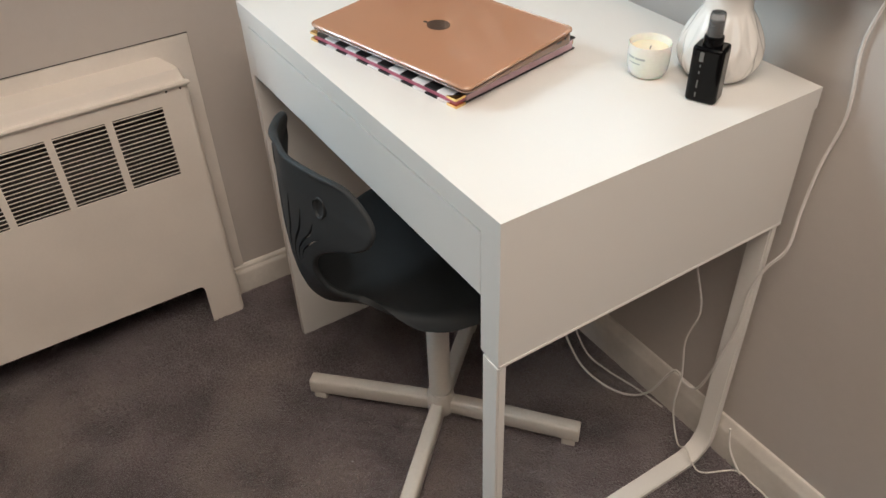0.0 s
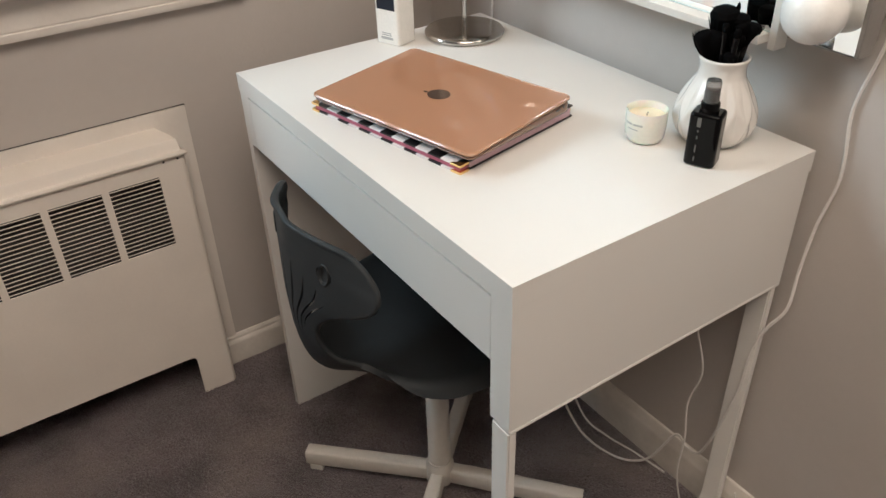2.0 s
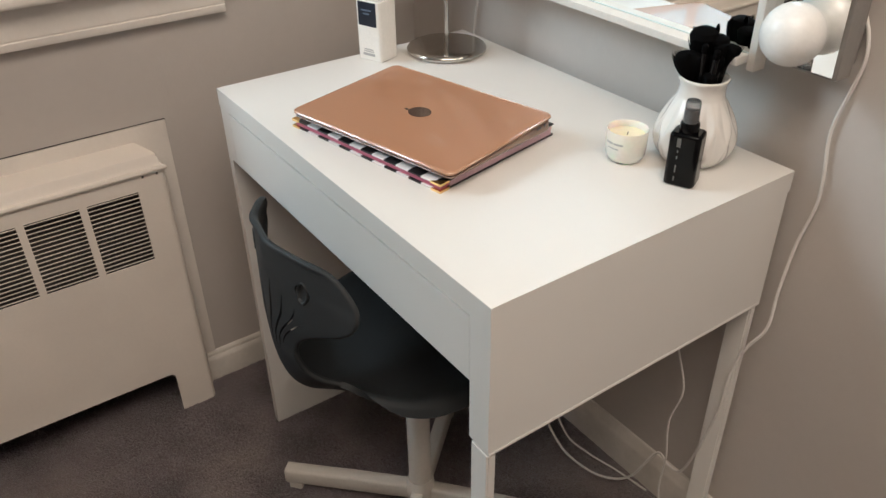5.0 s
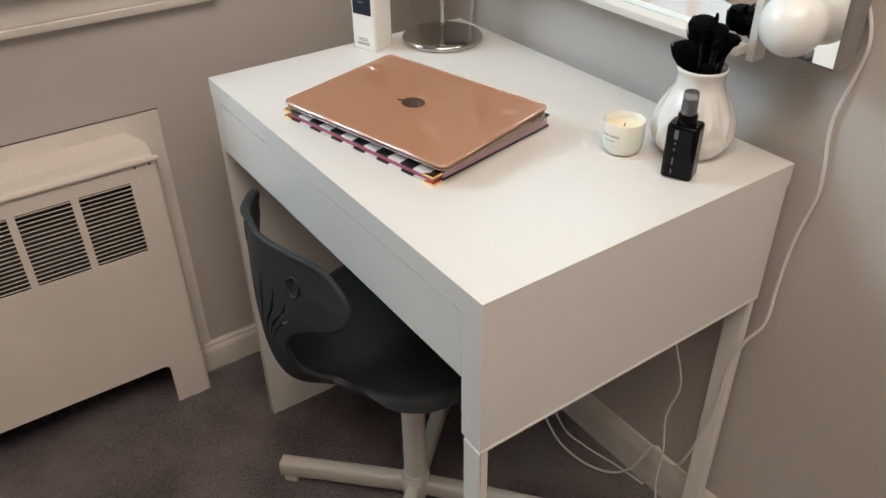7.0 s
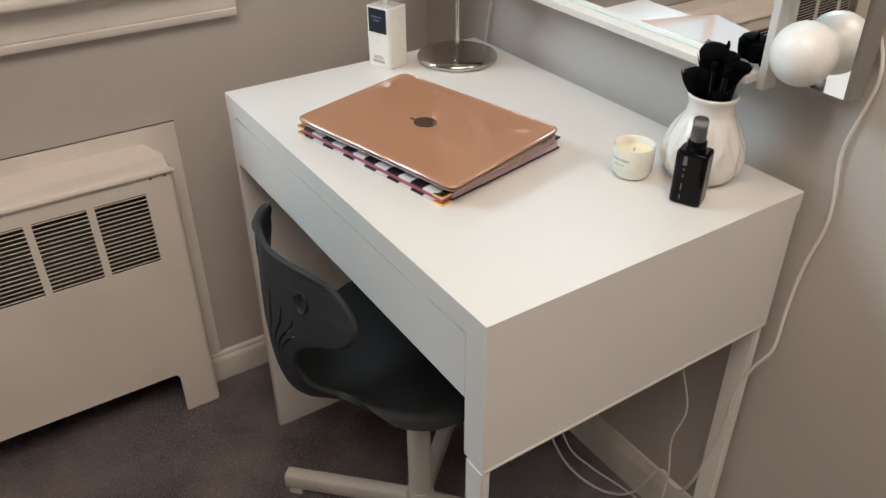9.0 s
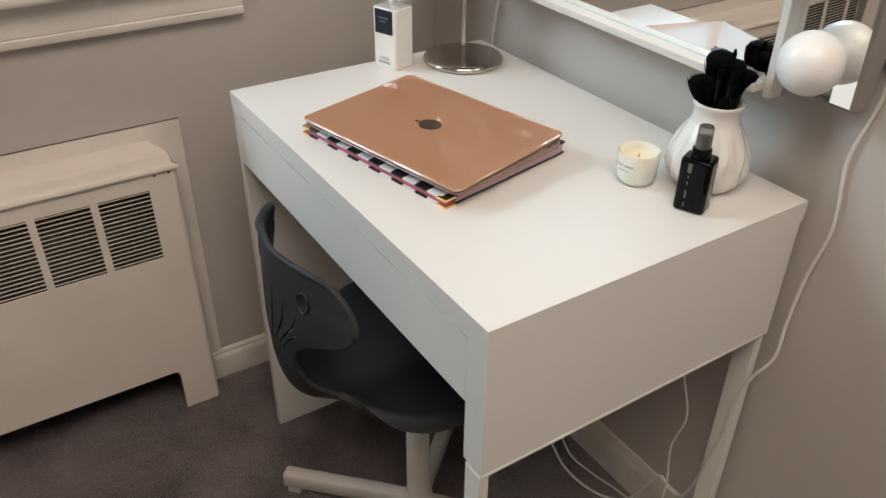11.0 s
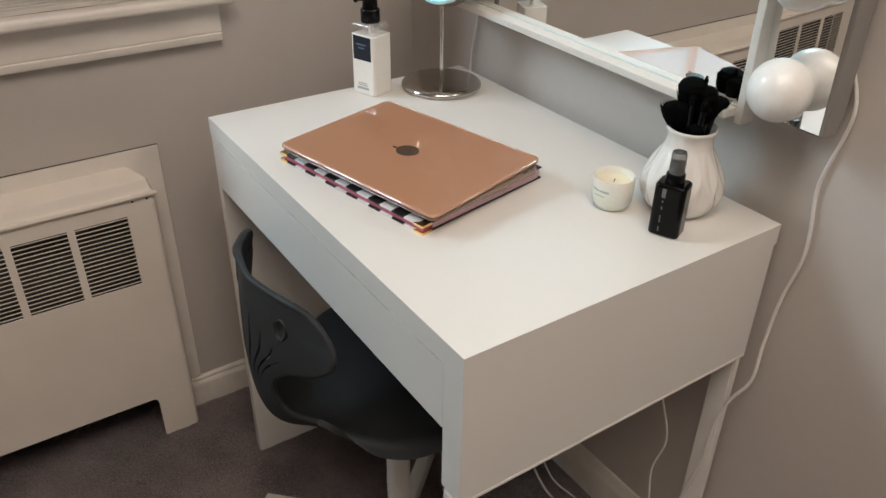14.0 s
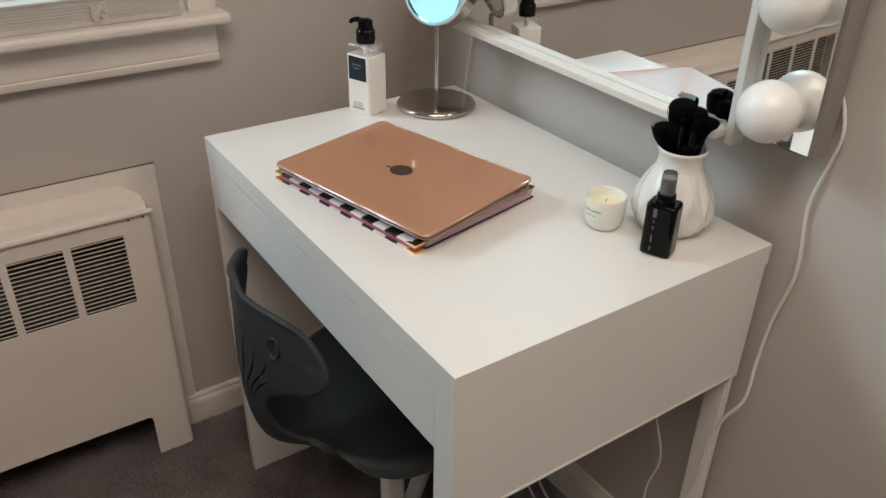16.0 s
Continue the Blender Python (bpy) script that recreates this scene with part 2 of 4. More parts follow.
def smooth_path(pts, steps=8):
    """Catmull-Rom points through pts."""
    p = [Vector(q) for q in pts]
    p = [2 * p[0] - p[1]] + p + [2 * p[-1] - p[-2]]
    out = []
    for i in range(1, len(p) - 2):
        for k in range(steps):
            t = k / steps
            a, b, c, d = p[i - 1:i + 3]
            out.append(0.5 * (2 * b + (c - a) * t + (2 * a - 5 * b + 4 * c - d) * t * t + (3 * b - a - 3 * c + d) * t ** 3))
    return out + [p[-2]]


def tube(path, radius, n=10, bm=None, rx=None):
    """A round bar along path; radius may be a function of 0..1."""
    bm = bm or bmesh.new()
    rings, side = [], None
    for i, c in enumerate(path):
        d = (path[min(i + 1, len(path) - 1)] - path[max(i - 1, 0)]).normalized()
        if side is None:
            side = d.orthogonal().normalized()
        side = (side - d * side.dot(d)).normalized()
        up = d.cross(side)
        r = radius(i / (len(path) - 1)) if callable(radius) else radius
        rings.append([bm.verts.new(c + r * (math.cos(a) * side + math.sin(a) * up)) for a in (2 * math.pi * k / n for k in range(n))])
    for a, b in zip(rings, rings[1:]):
        for i in range(n):
            j = (i + 1) % n
            bm.faces.new((a[i], a[j], b[j], b[i]))
    bm.faces.new(rings[0][::-1])
    bm.faces.new(rings[-1])
    bmesh.ops.recalc_face_normals(bm, faces=bm.faces)
    return bm


def extrude_profile(profile, x0, x1, bm=None):
    """A moulding: (depth, height) outline drawn along local x."""
    bm = bm or bmesh.new()
    a = [bm.verts.new((x0, d, h)) for d, h in profile]
    b = [bm.verts.new((x1, d, h)) for d, h in profile]
    n = len(profile)
    for i in range(n):
        j = (i + 1) % n
        bm.faces.new((a[i], a[j], b[j], b[i]))
    bm.faces.new(a[::-1])
    bm.faces.new(b)
    bmesh.ops.recalc_face_normals(bm, faces=bm.faces)
    return bm


def rounded_plate(w, d, z0, z1, radius, bevel=0.002, n=8):
    """A slab with rounded corners, centred on x, y."""
    bm = bmesh.new()
    BOXY.add(id(bm))
    ring = []
    for cx, cy, a0 in ((w / 2 - radius, d / 2 - radius, 0), (-w / 2 + radius, d / 2 - radius, 90), (-w / 2 + radius, -d / 2 + radius, 180), (w / 2 - radius, -d / 2 + radius, 270)):
        for k in range(n + 1):
            a = radians(a0 + 90 * k / n)
            ring.append((cx + radius * math.cos(a), cy + radius * math.sin(a)))
    f = bm.faces.new([bm.verts.new((x, y, z0)) for x, y in ring])
    up = bmesh.ops.extrude_face_region(bm, geom=[f])
    for v in up["geom"]:
        if isinstance(v, bmesh.types.BMVert):
            v.co.z = z1
    bmesh.ops.recalc_face_normals(bm, faces=bm.faces)
    if bevel:
        flat = [e for e in bm.edges if abs(e.verts[0].co.z - e.verts[1].co.z) < 1e-6]
        bmesh.ops.bevel(bm, geom=flat, offset=bevel, segments=3, affect="EDGES", profile=0.5)
    return bm


def structure(name, bm, mat, label="", smooth=True):
    return tagged(part(name, bm, mat, smooth=smooth), label, "", "", "structure")


# ---------- the room ----------
T = 0.14
structure("floor", box(WALL_B - T, ROOM_X + T, ROOM_Y - T, WALL_A + T, -0.10, 0.0, 0), CARPET, "dark mauve-grey cut-pile carpet with faint stains", False)
structure("ceiling", box(WALL_B - T, ROOM_X + T, ROOM_Y - T, WALL_A + T, ROOM_Z, ROOM_Z + 0.1, 0), CEIL, "plain white painted ceiling", False)
structure("wall_north", box(WALL_B - T, ROOM_X + T, WALL_A, WALL_A + T, 0, ROOM_Z, 0), WALL, "greige painted wall behind the desk", False)
bm = bmesh.new()
add_box(bm, WALL_B - T, WALL_B, WIN_Y1, WALL_A, 0, ROOM_Z)
add_box(bm, WALL_B - T, WALL_B, ROOM_Y, WIN_Y0, 0, ROOM_Z)
add_box(bm, WALL_B - T, WALL_B, WIN_Y0, WIN_Y1, 0.56, WIN_Z0 - 0.02)      # heater niche below
add_box(bm, WALL_B - T, WALL_B, WIN_Y0, -1.61, 0, 0.56)
add_box(bm, WALL_B - T, WALL_B, -0.586, WIN_Y1, 0, 0.56)
add_box(bm, WALL_B - T, WALL_B - 0.12, -1.61, -0.586, 0, 0.56)
add_box(bm, WALL_B - T, WALL_B, WIN_Y0, WIN_Y1, WIN_Z1, ROOM_Z)
structure("wall_west", bm, WALL, "greige painted wall under and beside the window", False)
structure("wall_south", box(WALL_B - T, ROOM_X + T, ROOM_Y - T, ROOM_Y, 0, ROOM_Z, 0), WALL, "greige painted wall", False)
structure("wall_east", box(ROOM_X, ROOM_X + T, ROOM_Y, WALL_A, 0, ROOM_Z, 0), WALL, "greige painted wall", False)

SKIRT = [(0, 0), (0.014, 0), (0.014, 0.064), (0.0125, 0.071), (0.008, 0.077), (0.0075, 0.084), (0.004, 0.089), (0, 0.09)]
ob = structure("baseboard", extrude_profile([(-d, h) for d, h in SKIRT], WALL_B, ROOM_X), SCUFF, "scuffed cream-white baseboard along the wall")
ob.location = (0, WALL_A, 0)
ob = structure("baseboard", extrude_profile([(-d, h * 0.82) for d, h in SKIRT], -WALL_A + 0.0145, 0.5705), SCUFF, "scuffed cream-white baseboard along the wall")
ob.matrix_basis = Matrix.Translation((WALL_B, 0, 0)) @ Matrix.Rotation(radians(90), 4, "Z") @ Matrix.Scale(-1, 4, (1, 0, 0))


# ---------- window with sill, casing and shade ----------
win = tagged(thing("window_1", "white painted window with deep sill and glazed sash", "window"), kind="structure")
y0, y1 = WIN_Y0, WIN_Y1
bm = box(WALL_B - 0.09, WALL_B + 0.055, y0 - 0.075, -0.376, 0.884, 0.903, 0.007, 3)
part("window_sill", bm, TRIM, win, "worn cream-white sill with a rounded nose")
apron = [(0, 0.884), (0.020, 0.884), (0.020, 0.830), (0.0188, 0.8285), (0.0188, 0.827), (0.0204, 0.8255), (0.0204, 0.8155), (0.019, 0.813), (0, 0.813)]
part("apron", extrude_profile(apron, 0.397, -y0 + 0.055), TRIM, win, "", Matrix.Translation((WALL_B, 0, 0)) @ Matrix.Rotation(radians(-90), 4, "Z"))
casing = [(0, 0), (0.018, 0.0), (0.020, 0.006), (0.016, 0.012), (0.016, 0.040), (0.021, 0.045), (0.021, 0.050), (0, 0.050)]
for yy, sg in ((-0.391, -1), (y0 - 0.05, 1)):
    bm = bmesh.new()
    a = [bm.verts.new((WALL_B + d, yy + sg * h, 0.9035)) for d, h in casing]
    b = [bm.verts.new((WALL_B + d, yy + sg * h, WIN_Z1 + 0.06)) for d, h in casing]
    for i in range(len(a)):
        j = (i + 1) % len(a)
        bm.faces.new((a[i], a[j], b[j], b[i]))
    bm.faces.new(a), bm.faces.new(b)
    bmesh.ops.recalc_face_normals(bm, faces=bm.faces)
    part("casing", bm, TRIM, win)
part("head_casing", box(WALL_B, WALL_B + 0.02, y0 - 0.06, -0.385, WIN_Z1 + 0.0605, WIN_Z1 + 0.13, 0.003), TRIM, win)
part("jamb", box(WALL_B - T, WALL_B - 0.001, y1 - 0.012, y1 - 0.0005, 0.9035, WIN_Z1, 0.001), TRIM, win)
part("jamb", box(WALL_B - T, WALL_B - 0.001, y0 + 0.0005, y0 + 0.012, 0.9035, WIN_Z1, 0.001), TRIM, win)
sx0, sx1 = WALL_B - 0.115, WALL_B - 0.085
mid = (y0 + y1) / 2
for a, b, c, d in ((y0 + 0.0125, y0 + 0.055, 0.904, WIN_Z1 - 0.001), (y1 - 0.055, y1 - 0.0125, 0.904, WIN_Z1 - 0.001), (y0 + 0.0555, y1 - 0.0555, 0.904, 0.955),
                   (y0 + 0.0555, y1 - 0.0555, 1.48, 1.53), (y0 + 0.0555, y1 - 0.0555, WIN_Z1 - 0.05, WIN_Z1 - 0.001)):
    part("sash_rail", box(sx0, sx1, a, b, c, d, 0.003), TRIM, win)
for z0, z1 in ((0.9555, 1.4795), (1.5305, WIN_Z1 - 0.0505)):
    part("muntin", box(sx0 + 0.004, sx1 - 0.004, mid - 0.011, mid + 0.011, z0, z1, 0.003), TRIM, win)
    for a, b in ((y0 + 0.056, mid - 0.0115), (mid + 0.0115, y1 - 0.056)):
        ob = part("pane", box(sx0 + 0.012, sx0 + 0.016, a, b, z0, z1, 0), PANE, win, smooth=False)
        ob.visible_shadow = False

shade = thing("pleated_window_shade", "grey-white pleated shade gathered down on the sill with knotted cord", "window shade")
zz, sh = 0.9035, 0.026
part("bottom_rail", box(WALL_B - 0.030 + sh, WALL_B + 0.002 + sh, y0 + 0.016, y1 - 0.016, zz, zz + 0.009, 0.002), SHADE, shade)
for k in range(13):
    ins = 0.0012 * (k % 2)
    part("pleat", box(WALL_B - 0.029 + ins + sh, WALL_B + 0.001 - ins + sh, y0 + 0.017, y1 - 0.017, zz + 0.0093 + 0.0025 * k, zz + 0.0117 + 0.0025 * k, 0.0006, 1), SHADE, shade)
part("top_rail", box(WALL_B - 0.030 + sh, WALL_B + 0.003 + sh, y0 + 0.016, y1 - 0.016, zz + 0.0422, zz + 0.0470, 0.0015), SHADE, shade)
rng = random.Random(4)
bm = bmesh.new()
for k in range(7):
    c = Vector((WALL_B + 0.031, -0.592, 0.930))
    pts = [c + Vector((rng.uniform(0, 0.006), rng.uniform(-0.014, 0.014), rng.uniform(-0.018, 0.012))) for _ in range(5)]
    tube(smooth_path([c] + pts + [c], 5), 0.0008, 5, bm)
part("cord_knot", bm, CORD, shade)
for yy in (-0.592, -1.0, -1.25):
    part("lift_cord", tube([Vector((WALL_B + 0.012, yy, 0.951)), Vector((WALL_B + 0.006, yy, 1.5)), Vector((WALL_B + 0.004, yy, WIN_Z1 - 0.002))], 0.0009, 6), CORD, shade)


# hazy street behind the window, dimmer than the sky over it
haze = bpy.data.materials.new("outdoor_haze")
haze.use_nodes = True
hp = haze.node_tree.nodes["Principled BSDF"]
hp.inputs["Base Color"].default_value = (0.3, 0.4, 0.42, 1)
hp.inputs["Emission Color"].default_value, hp.inputs["Emission Strength"].default_value = (0.36, 0.76, 0.92, 1), 1.5
structure("backdrop", box(WALL_B - 3.6, WALL_B - 3.5, -9.0, 4.0, -2.0, 7.0, 0), haze, "hazy pale blue outdoors behind the window", False)


# ---------- heater cover ----------
heat = thing("heater_cover", "cream enamelled metal radiator cover with slotted grille", "radiator")
HX, HY1, HY0 = -0.140, -0.576, -1.62           # front plane, ends
PITCH, SLOT, G_TOP, G_BOT = 0.1045, 0.0915, 0.536, 0.389
NG = 9
gy = -0.632
g_end = gy - (NG - 1) * PITCH - SLOT
th = 0.0025
BEND = 0.011
part("side_stile", box(HX - th, HX, gy, HY1 - BEND, 0.0, G_TOP, 0), HEATER, heat, smooth=False)
outer = [(HX - BEND + BEND * math.cos(a), HY1 - BEND + BEND * math.sin(a)) for a in (radians(10 * i) for i in range(10))] + [(WALL_B + 0.007, HY1 + 0.004)]
inner = [(WALL_B + 0.007, HY1 + 0.0015)] + [(HX - BEND + (BEND - th) * math.cos(a), HY1 - BEND + (BEND - th) * math.sin(a)) for a in (radians(90 - 10 * i) for i in range(10))]
bm = bmesh.new()
lo, hi = ([bm.verts.new((x, y, z)) for x, y in outer + inner] for z in (0.0, 0.566))
for i in range(len(lo)):
    j = (i + 1) % len(lo)
    bm.faces.new((lo[i], lo[j], hi[j], hi[i]))
bm.faces.new(lo), bm.faces.new(hi)
bmesh.ops.recalc_face_normals(bm, faces=bm.faces)
part("end_panel", bm, HEATER, heat, "bent enamelled edge of the cover", angle=50)
part("side_stile", box(HX - th, HX, HY0, g_end, 0.0, G_TOP, 0), HEATER, heat, smooth=False)
part("top_rail", box(HX - th, HX, HY0, HY1 - BEND, G_TOP, 0.566, 0), HEATER, heat, smooth=False)
bm = box(HX - th, HX, g_end, gy, 0.106, G_BOT, 0)
add_box(bm, HX - th, HX, -0.650, gy, 0.0, 0.106)
c0 = Vector((HX, -0.650, 0.106))
fan = [c0 + Vector((0, -0.012 + 0.012 * math.sin(a), -0.012 + 0.012 * math.cos(a))) for a in (radians(9 * i) for i in range(11))]
bm.faces.new([bm.verts.new(c0)] + [bm.verts.new(v) for v in fan])
part("front_panel", bm, HEATER, heat, smooth=False)
for k in range(NG - 1):
    a = gy - k * PITCH - SLOT
    part("grille_bar", box(HX - th, HX, a - (PITCH - SLOT), a, G_BOT, G_TOP, 0), HEATER, heat, smooth=False)
part("end_panel", box(WALL_B + 0.004, HX + 0.0005, HY0 - 0.003, HY0 - 0.0002, 0.0, 0.566, 0.001), HEATER, heat)
lip = [(0, 0.5665), (0.066, 0.5665), (0.071, 0.569), (0.0725, 0.573), (0.071, 0.577), (0.066, 0.579), (0.063, 0.584), (0.0615, 0.592), (0.058, 0.598), (0.050, 0.6015), (0.030, 0.6035), (0.010, 0.606), (0, 0.606)]
bm = extrude_profile(lip, 0.574, -HY0 + 0.004)
for v in bm.verts:      # the end is cut back towards the wall
    if v.co.x < 0.6 and v.co.z > 0.578:
        v.co.x += 0.030 * (1 - v.co.y / 0.0725) + 0.006
part("top_ledge", bm, HEATER, heat, "cream ledge with a rolled front lip", Matrix.Translation((WALL_B, 0, 0)) @ Matrix.Rotation(radians(-90), 4, "Z"))
bm = box(WALL_B + 0.0005, WALL_B + 0.006, HY0 - 0.03, -0.5425, 0.5725, 0.634, 0)
add_box(bm, WALL_B + 0.0005, WALL_B + 0.006, -0.5725, -0.5425, 0.075, 0.5725)
part("flange", bm, TRIM, heat, "painted wall flange with chipped edges", smooth=False)
for yy in (-0.592, -0.618, -0.98):
    part("screw", lathe([(0, 0), (0.0022, 0), (0.0018, 0.0009), (0, 0.0011)], 12), DARK, heat, "small dark screw head", pose(HX, yy, 0.5625, 0, 90, 0))
# niche back and convector carry the shade behind the grille in their dark colour
part("inside", box(WALL_B - 0.119, WALL_B - 0.112, -1.608, -0.588, 0.001, 0.555, 0), DARK, heat, "back of the heater niche, coloured dark for the unlit inside")
part("convector", box(WALL_B - 0.100, WALL_B + 0.012, -1.600, -0.596, 0.150, 0.553, 0.002), DARK, heat, "plain convector box behind the grille, coloured dark for the unlit inside")
part("paint_gap", box(WALL_B + 0.0003, WALL_B + 0.0014, HY0 - 0.03, -0.5415, 0.6342, 0.6358, 0), DARK, heat, "dark crack above the flange", smooth=False)
part("paint_gap", box(WALL_B + 0.0003, WALL_B + 0.0014, -0.5423, -0.5412, 0.10, 0.6341, 0), DARK, heat, "dark crack beside the flange", smooth=False)
slat_mesh = None
for k in range(NG):
    a = gy - k * PITCH
    for i in range(17):
        z = G_BOT + (i + 0.62) * (G_TOP - G_BOT) / 17
        if slat_mesh is None:
            ob = part("slat", box(-0.0020, 0.0, -SLOT, 0.0, -0.0006, 0.0006, 0.0002, 1), HEATER, heat)
            slat_mesh = ob.data
        else:
            ob = new("slat", slat_mesh)
            ob.parent = heat
        ob.location = (HX, a, z)


# ---------- desk ----------
desk = thing("desk", "white foil-covered desk with one wide drawer and steel legs", "desk")
W, D, H = 0.73, 0.5, 0.75
part("tabletop", box(0, W, -D, 0, H - 0.030, H, 0.0004), DESK, desk)
part("left_panel", box(0.0005, 0.016, -D + 0.001, -0.001, 0.0, H - 0.0300, 0.0006), DESK, desk)
part("right_panel", box(W - 0.018, W - 0.0002, -D + 0.0006, -0.004, 0.5395, H - 0.0295, 0), DESK, desk)
part("right_trim", box(W - 0.019, W + 0.0005, -D + 0.002, -0.004, 0.5345, 0.5393, 0.001), STEEL, desk, "thin white metal edge strip")
part("right_front_post", box(W - 0.036, W - 0.0181, -D + 0.0006, -D + 0.037, 0.5395, H - 0.0300, 0), DESK, desk)
part("left_upper_stile", box(0.0162, 0.036, -D + 0.001, -D + 0.020, 0.626, H - 0.0300, 0), DESK, desk)
drawer = part("drawer_front", box(0.0374, W - 0.0374, -D + 0.0008, -D + 0.018, 0.6265, H - 0.0345, 0.0003), DESK, desk)
part("drawer_box", box(0.045, W - 0.045, -D + 0.0182, -0.06, 0.632, 0.705, 0.001), DESK, desk)
part("back_rail", box(0.0165, W - 0.019, -0.022, -0.005, 0.5395, H - 0.031, 0.001), DESK, desk)
# U-shaped steel leg on the right side: front leg, floor runner, back leg
bm = bmesh.new()
sec = 0.033


def leg_ring(y, z, ny, nz):
    """A rectangular section across the leg's run, normal direction (ny, nz) outwards."""
    h = 0.0065
    return [bm.verts.new(p) for p in ((W - 0.001, y + ny * h, z + nz * h), (W - 0.001 - sec, y + ny * h, z + nz * h), (W - 0.001 - sec, y - ny * h, z - nz * h), (W - 0.001, y - ny * h, z - nz * h))]


LF, LB, LZ, R = -D + 0.0075, -0.0145, 0.0067, 0.055
path = [(LF, 0.5340, -1, 0), (LF, LZ + R, -1, 0)]
for k in range(1, 9):
    a = radians(180 + 90 * k / 8)
    path.append((LF + R + R * math.cos(a), LZ + R + R * math.sin(a), math.cos(a), math.sin(a)))
for k in range(9):
    a = radians(270 + 90 * k / 8)
    path.append((LB - R + R * math.cos(a), LZ + R + R * math.sin(a), math.cos(a), math.sin(a)))
path.append((LB, 0.5340, 1, 0))
rings = [leg_ring(*p) for p in path]
for a, b in zip(rings, rings[1:]):
    for i in range(4):
        j = (i + 1) % 4
        bm.faces.new((a[i], a[j], b[j], b[i]))
bm.faces.new(rings[0]), bm.faces.new(rings[-1])
bmesh.ops.recalc_face_normals(bm, faces=bm.faces)
long_edges = [e for e in bm.edges if len(e.link_faces) == 2 and e.calc_face_angle(0) > 1.2]
bmesh.ops.bevel(bm, geom=long_edges, offset=0.002, segments=2, affect="EDGES")
part("right_leg_frame", bm, STEEL, desk, "white powder-coated steel loop leg")


# ---------- swivel chair ----------
chair = thing("swivel_chair", "dark grey plastic shell chair on beige-white four-arm steel base", "chair", pose(0.358, -0.385, 0, 0, 0, 0))
hub = Vector((0.016, 0.014, 0))
arm_bm = bmesh.new()
L = 0.268
sect = [(-0.012, -0.012), (-0.0135, -0.009), (-0.0135, 0.015), (-0.0120, 0.0195), (-0.009, 0.021), (0.009, 0.021), (0.0120, 0.0195), (0.0135, 0.015), (0.0135, -0.009), (0.012, -0.012)]
rings = []
for x, lift, tw in ((0.012, 0.042, 0.9), (0.06, 0.040, 1.0), (0.16, 0.034, 1.0), (L - 0.002, 0.027, 1.0), (L, 0.027, 0.96)):
    rings.append([arm_bm.verts.new((x, y * tw, lift + z * (1.0 if x < L else 0.95))) for y, z in sect])
for a, b in zip(rings, rings[1:]):
    for i in range(len(sect)):
        j = (i + 1) % len(sect)
        arm_bm.faces.new((a[i], a[j], b[j], b[i]))
arm_bm.faces.new(rings[0]), arm_bm.faces.new(rings[-1])
bmesh.ops.recalc_face_normals(arm_bm, faces=arm_bm.faces)
arm = part("base_arm", arm_bm, BASE, chair, angle=50)
foot = part("glide_foot", box(L - 0.032, L - 0.006, -0.012, 0.012, 0.0, 0.0155, 0.002), BASE, arm)
for k in range(4):
    m = Matrix.Translation(hub) @ Matrix.Rotation(radians(42.5 + 90 * k), 4, "Z")
    if k == 0:
        arm.matrix_basis = m
    else:
        o = new("base_arm", arm.data)
        o.parent, o.matrix_basis = chair, m
        f = new("glide_foot", foot.data)
        f.parent = o
part("hub", lathe([(0, 0.026), (0.024, 0.026), (0.026, 0.031), (0.026, 0.070), (0.0225, 0.078), (0.0225, 0.081), (0, 0.081)], 32), BASE, chair, "", Matrix.Translation(hub))
part("column", lathe([(0, 0.0815), (0.0205, 0.0815), (0.0205, 0.345), (0.017, 0.35), (0.017, 0.371), (0, 0.371)], 32), BASE, chair, "", Matrix.Translation(hub))
part("seat_mount", box(-0.07, 0.09, -0.07, 0.07, 0.3712, 0.3865, 0.004), BLACKPLASTIC, chair)

# shell: rows of (forward, height, half width, side lift, side curl forward)
ROWS_SHELL = [
    (0.205, 0.420, 0.120, 0.000, 0.000), (0.198, 0.428, 0.160, 0.002, 0.000), (0.170, 0.427, 0.188, 0.010, 0.0), (0.110, 0.420, 0.198, 0.022, 0.0),
    (0.040, 0.408, 0.198, 0.034, 0.0), (-0.020, 0.400, 0.190, 0.036, 0.0), (-0.060, 0.396, 0.172, 0.032, 0.0), (-0.095, 0.393, 0.138, 0.034, 0.0),
    (-0.125, 0.392, 0.098, 0.044, 0.0), (-0.150, 0.395, 0.074, 0.050, 0.002), (-0.172, 0.405, 0.063, 0.050, 0.004), (-0.189, 0.426, 0.056, 0.040, 0.008),
    (-0.199, 0.456, 0.051, 0.024, 0.010), (-0.204, 0.486, 0.048, 0.010, 0.010), (-0.206, 0.508, 0.048, 0.004, 0.012), (-0.207, 0.526, 0.060, 0.008, 0.016),
    (-0.207, 0.545, 0.090, 0.018, 0.026), (-0.206, 0.567, 0.124, 0.018, 0.044), (-0.205, 0.592, 0.142, 0.010, 0.056), (-0.203, 0.617, 0.147, 0.000, 0.060),
    (-0.201, 0.633, 0.142, -0.003, 0.060), (-0.200, 0.646, 0.132, -0.003, 0.056), (-0.199, 0.656, 0.119, -0.002, 0.050), (-0.1985, 0.663, 0.104, 0.000, 0.042),
    (-0.198, 0.667, 0.090, 0.000, 0.032)]


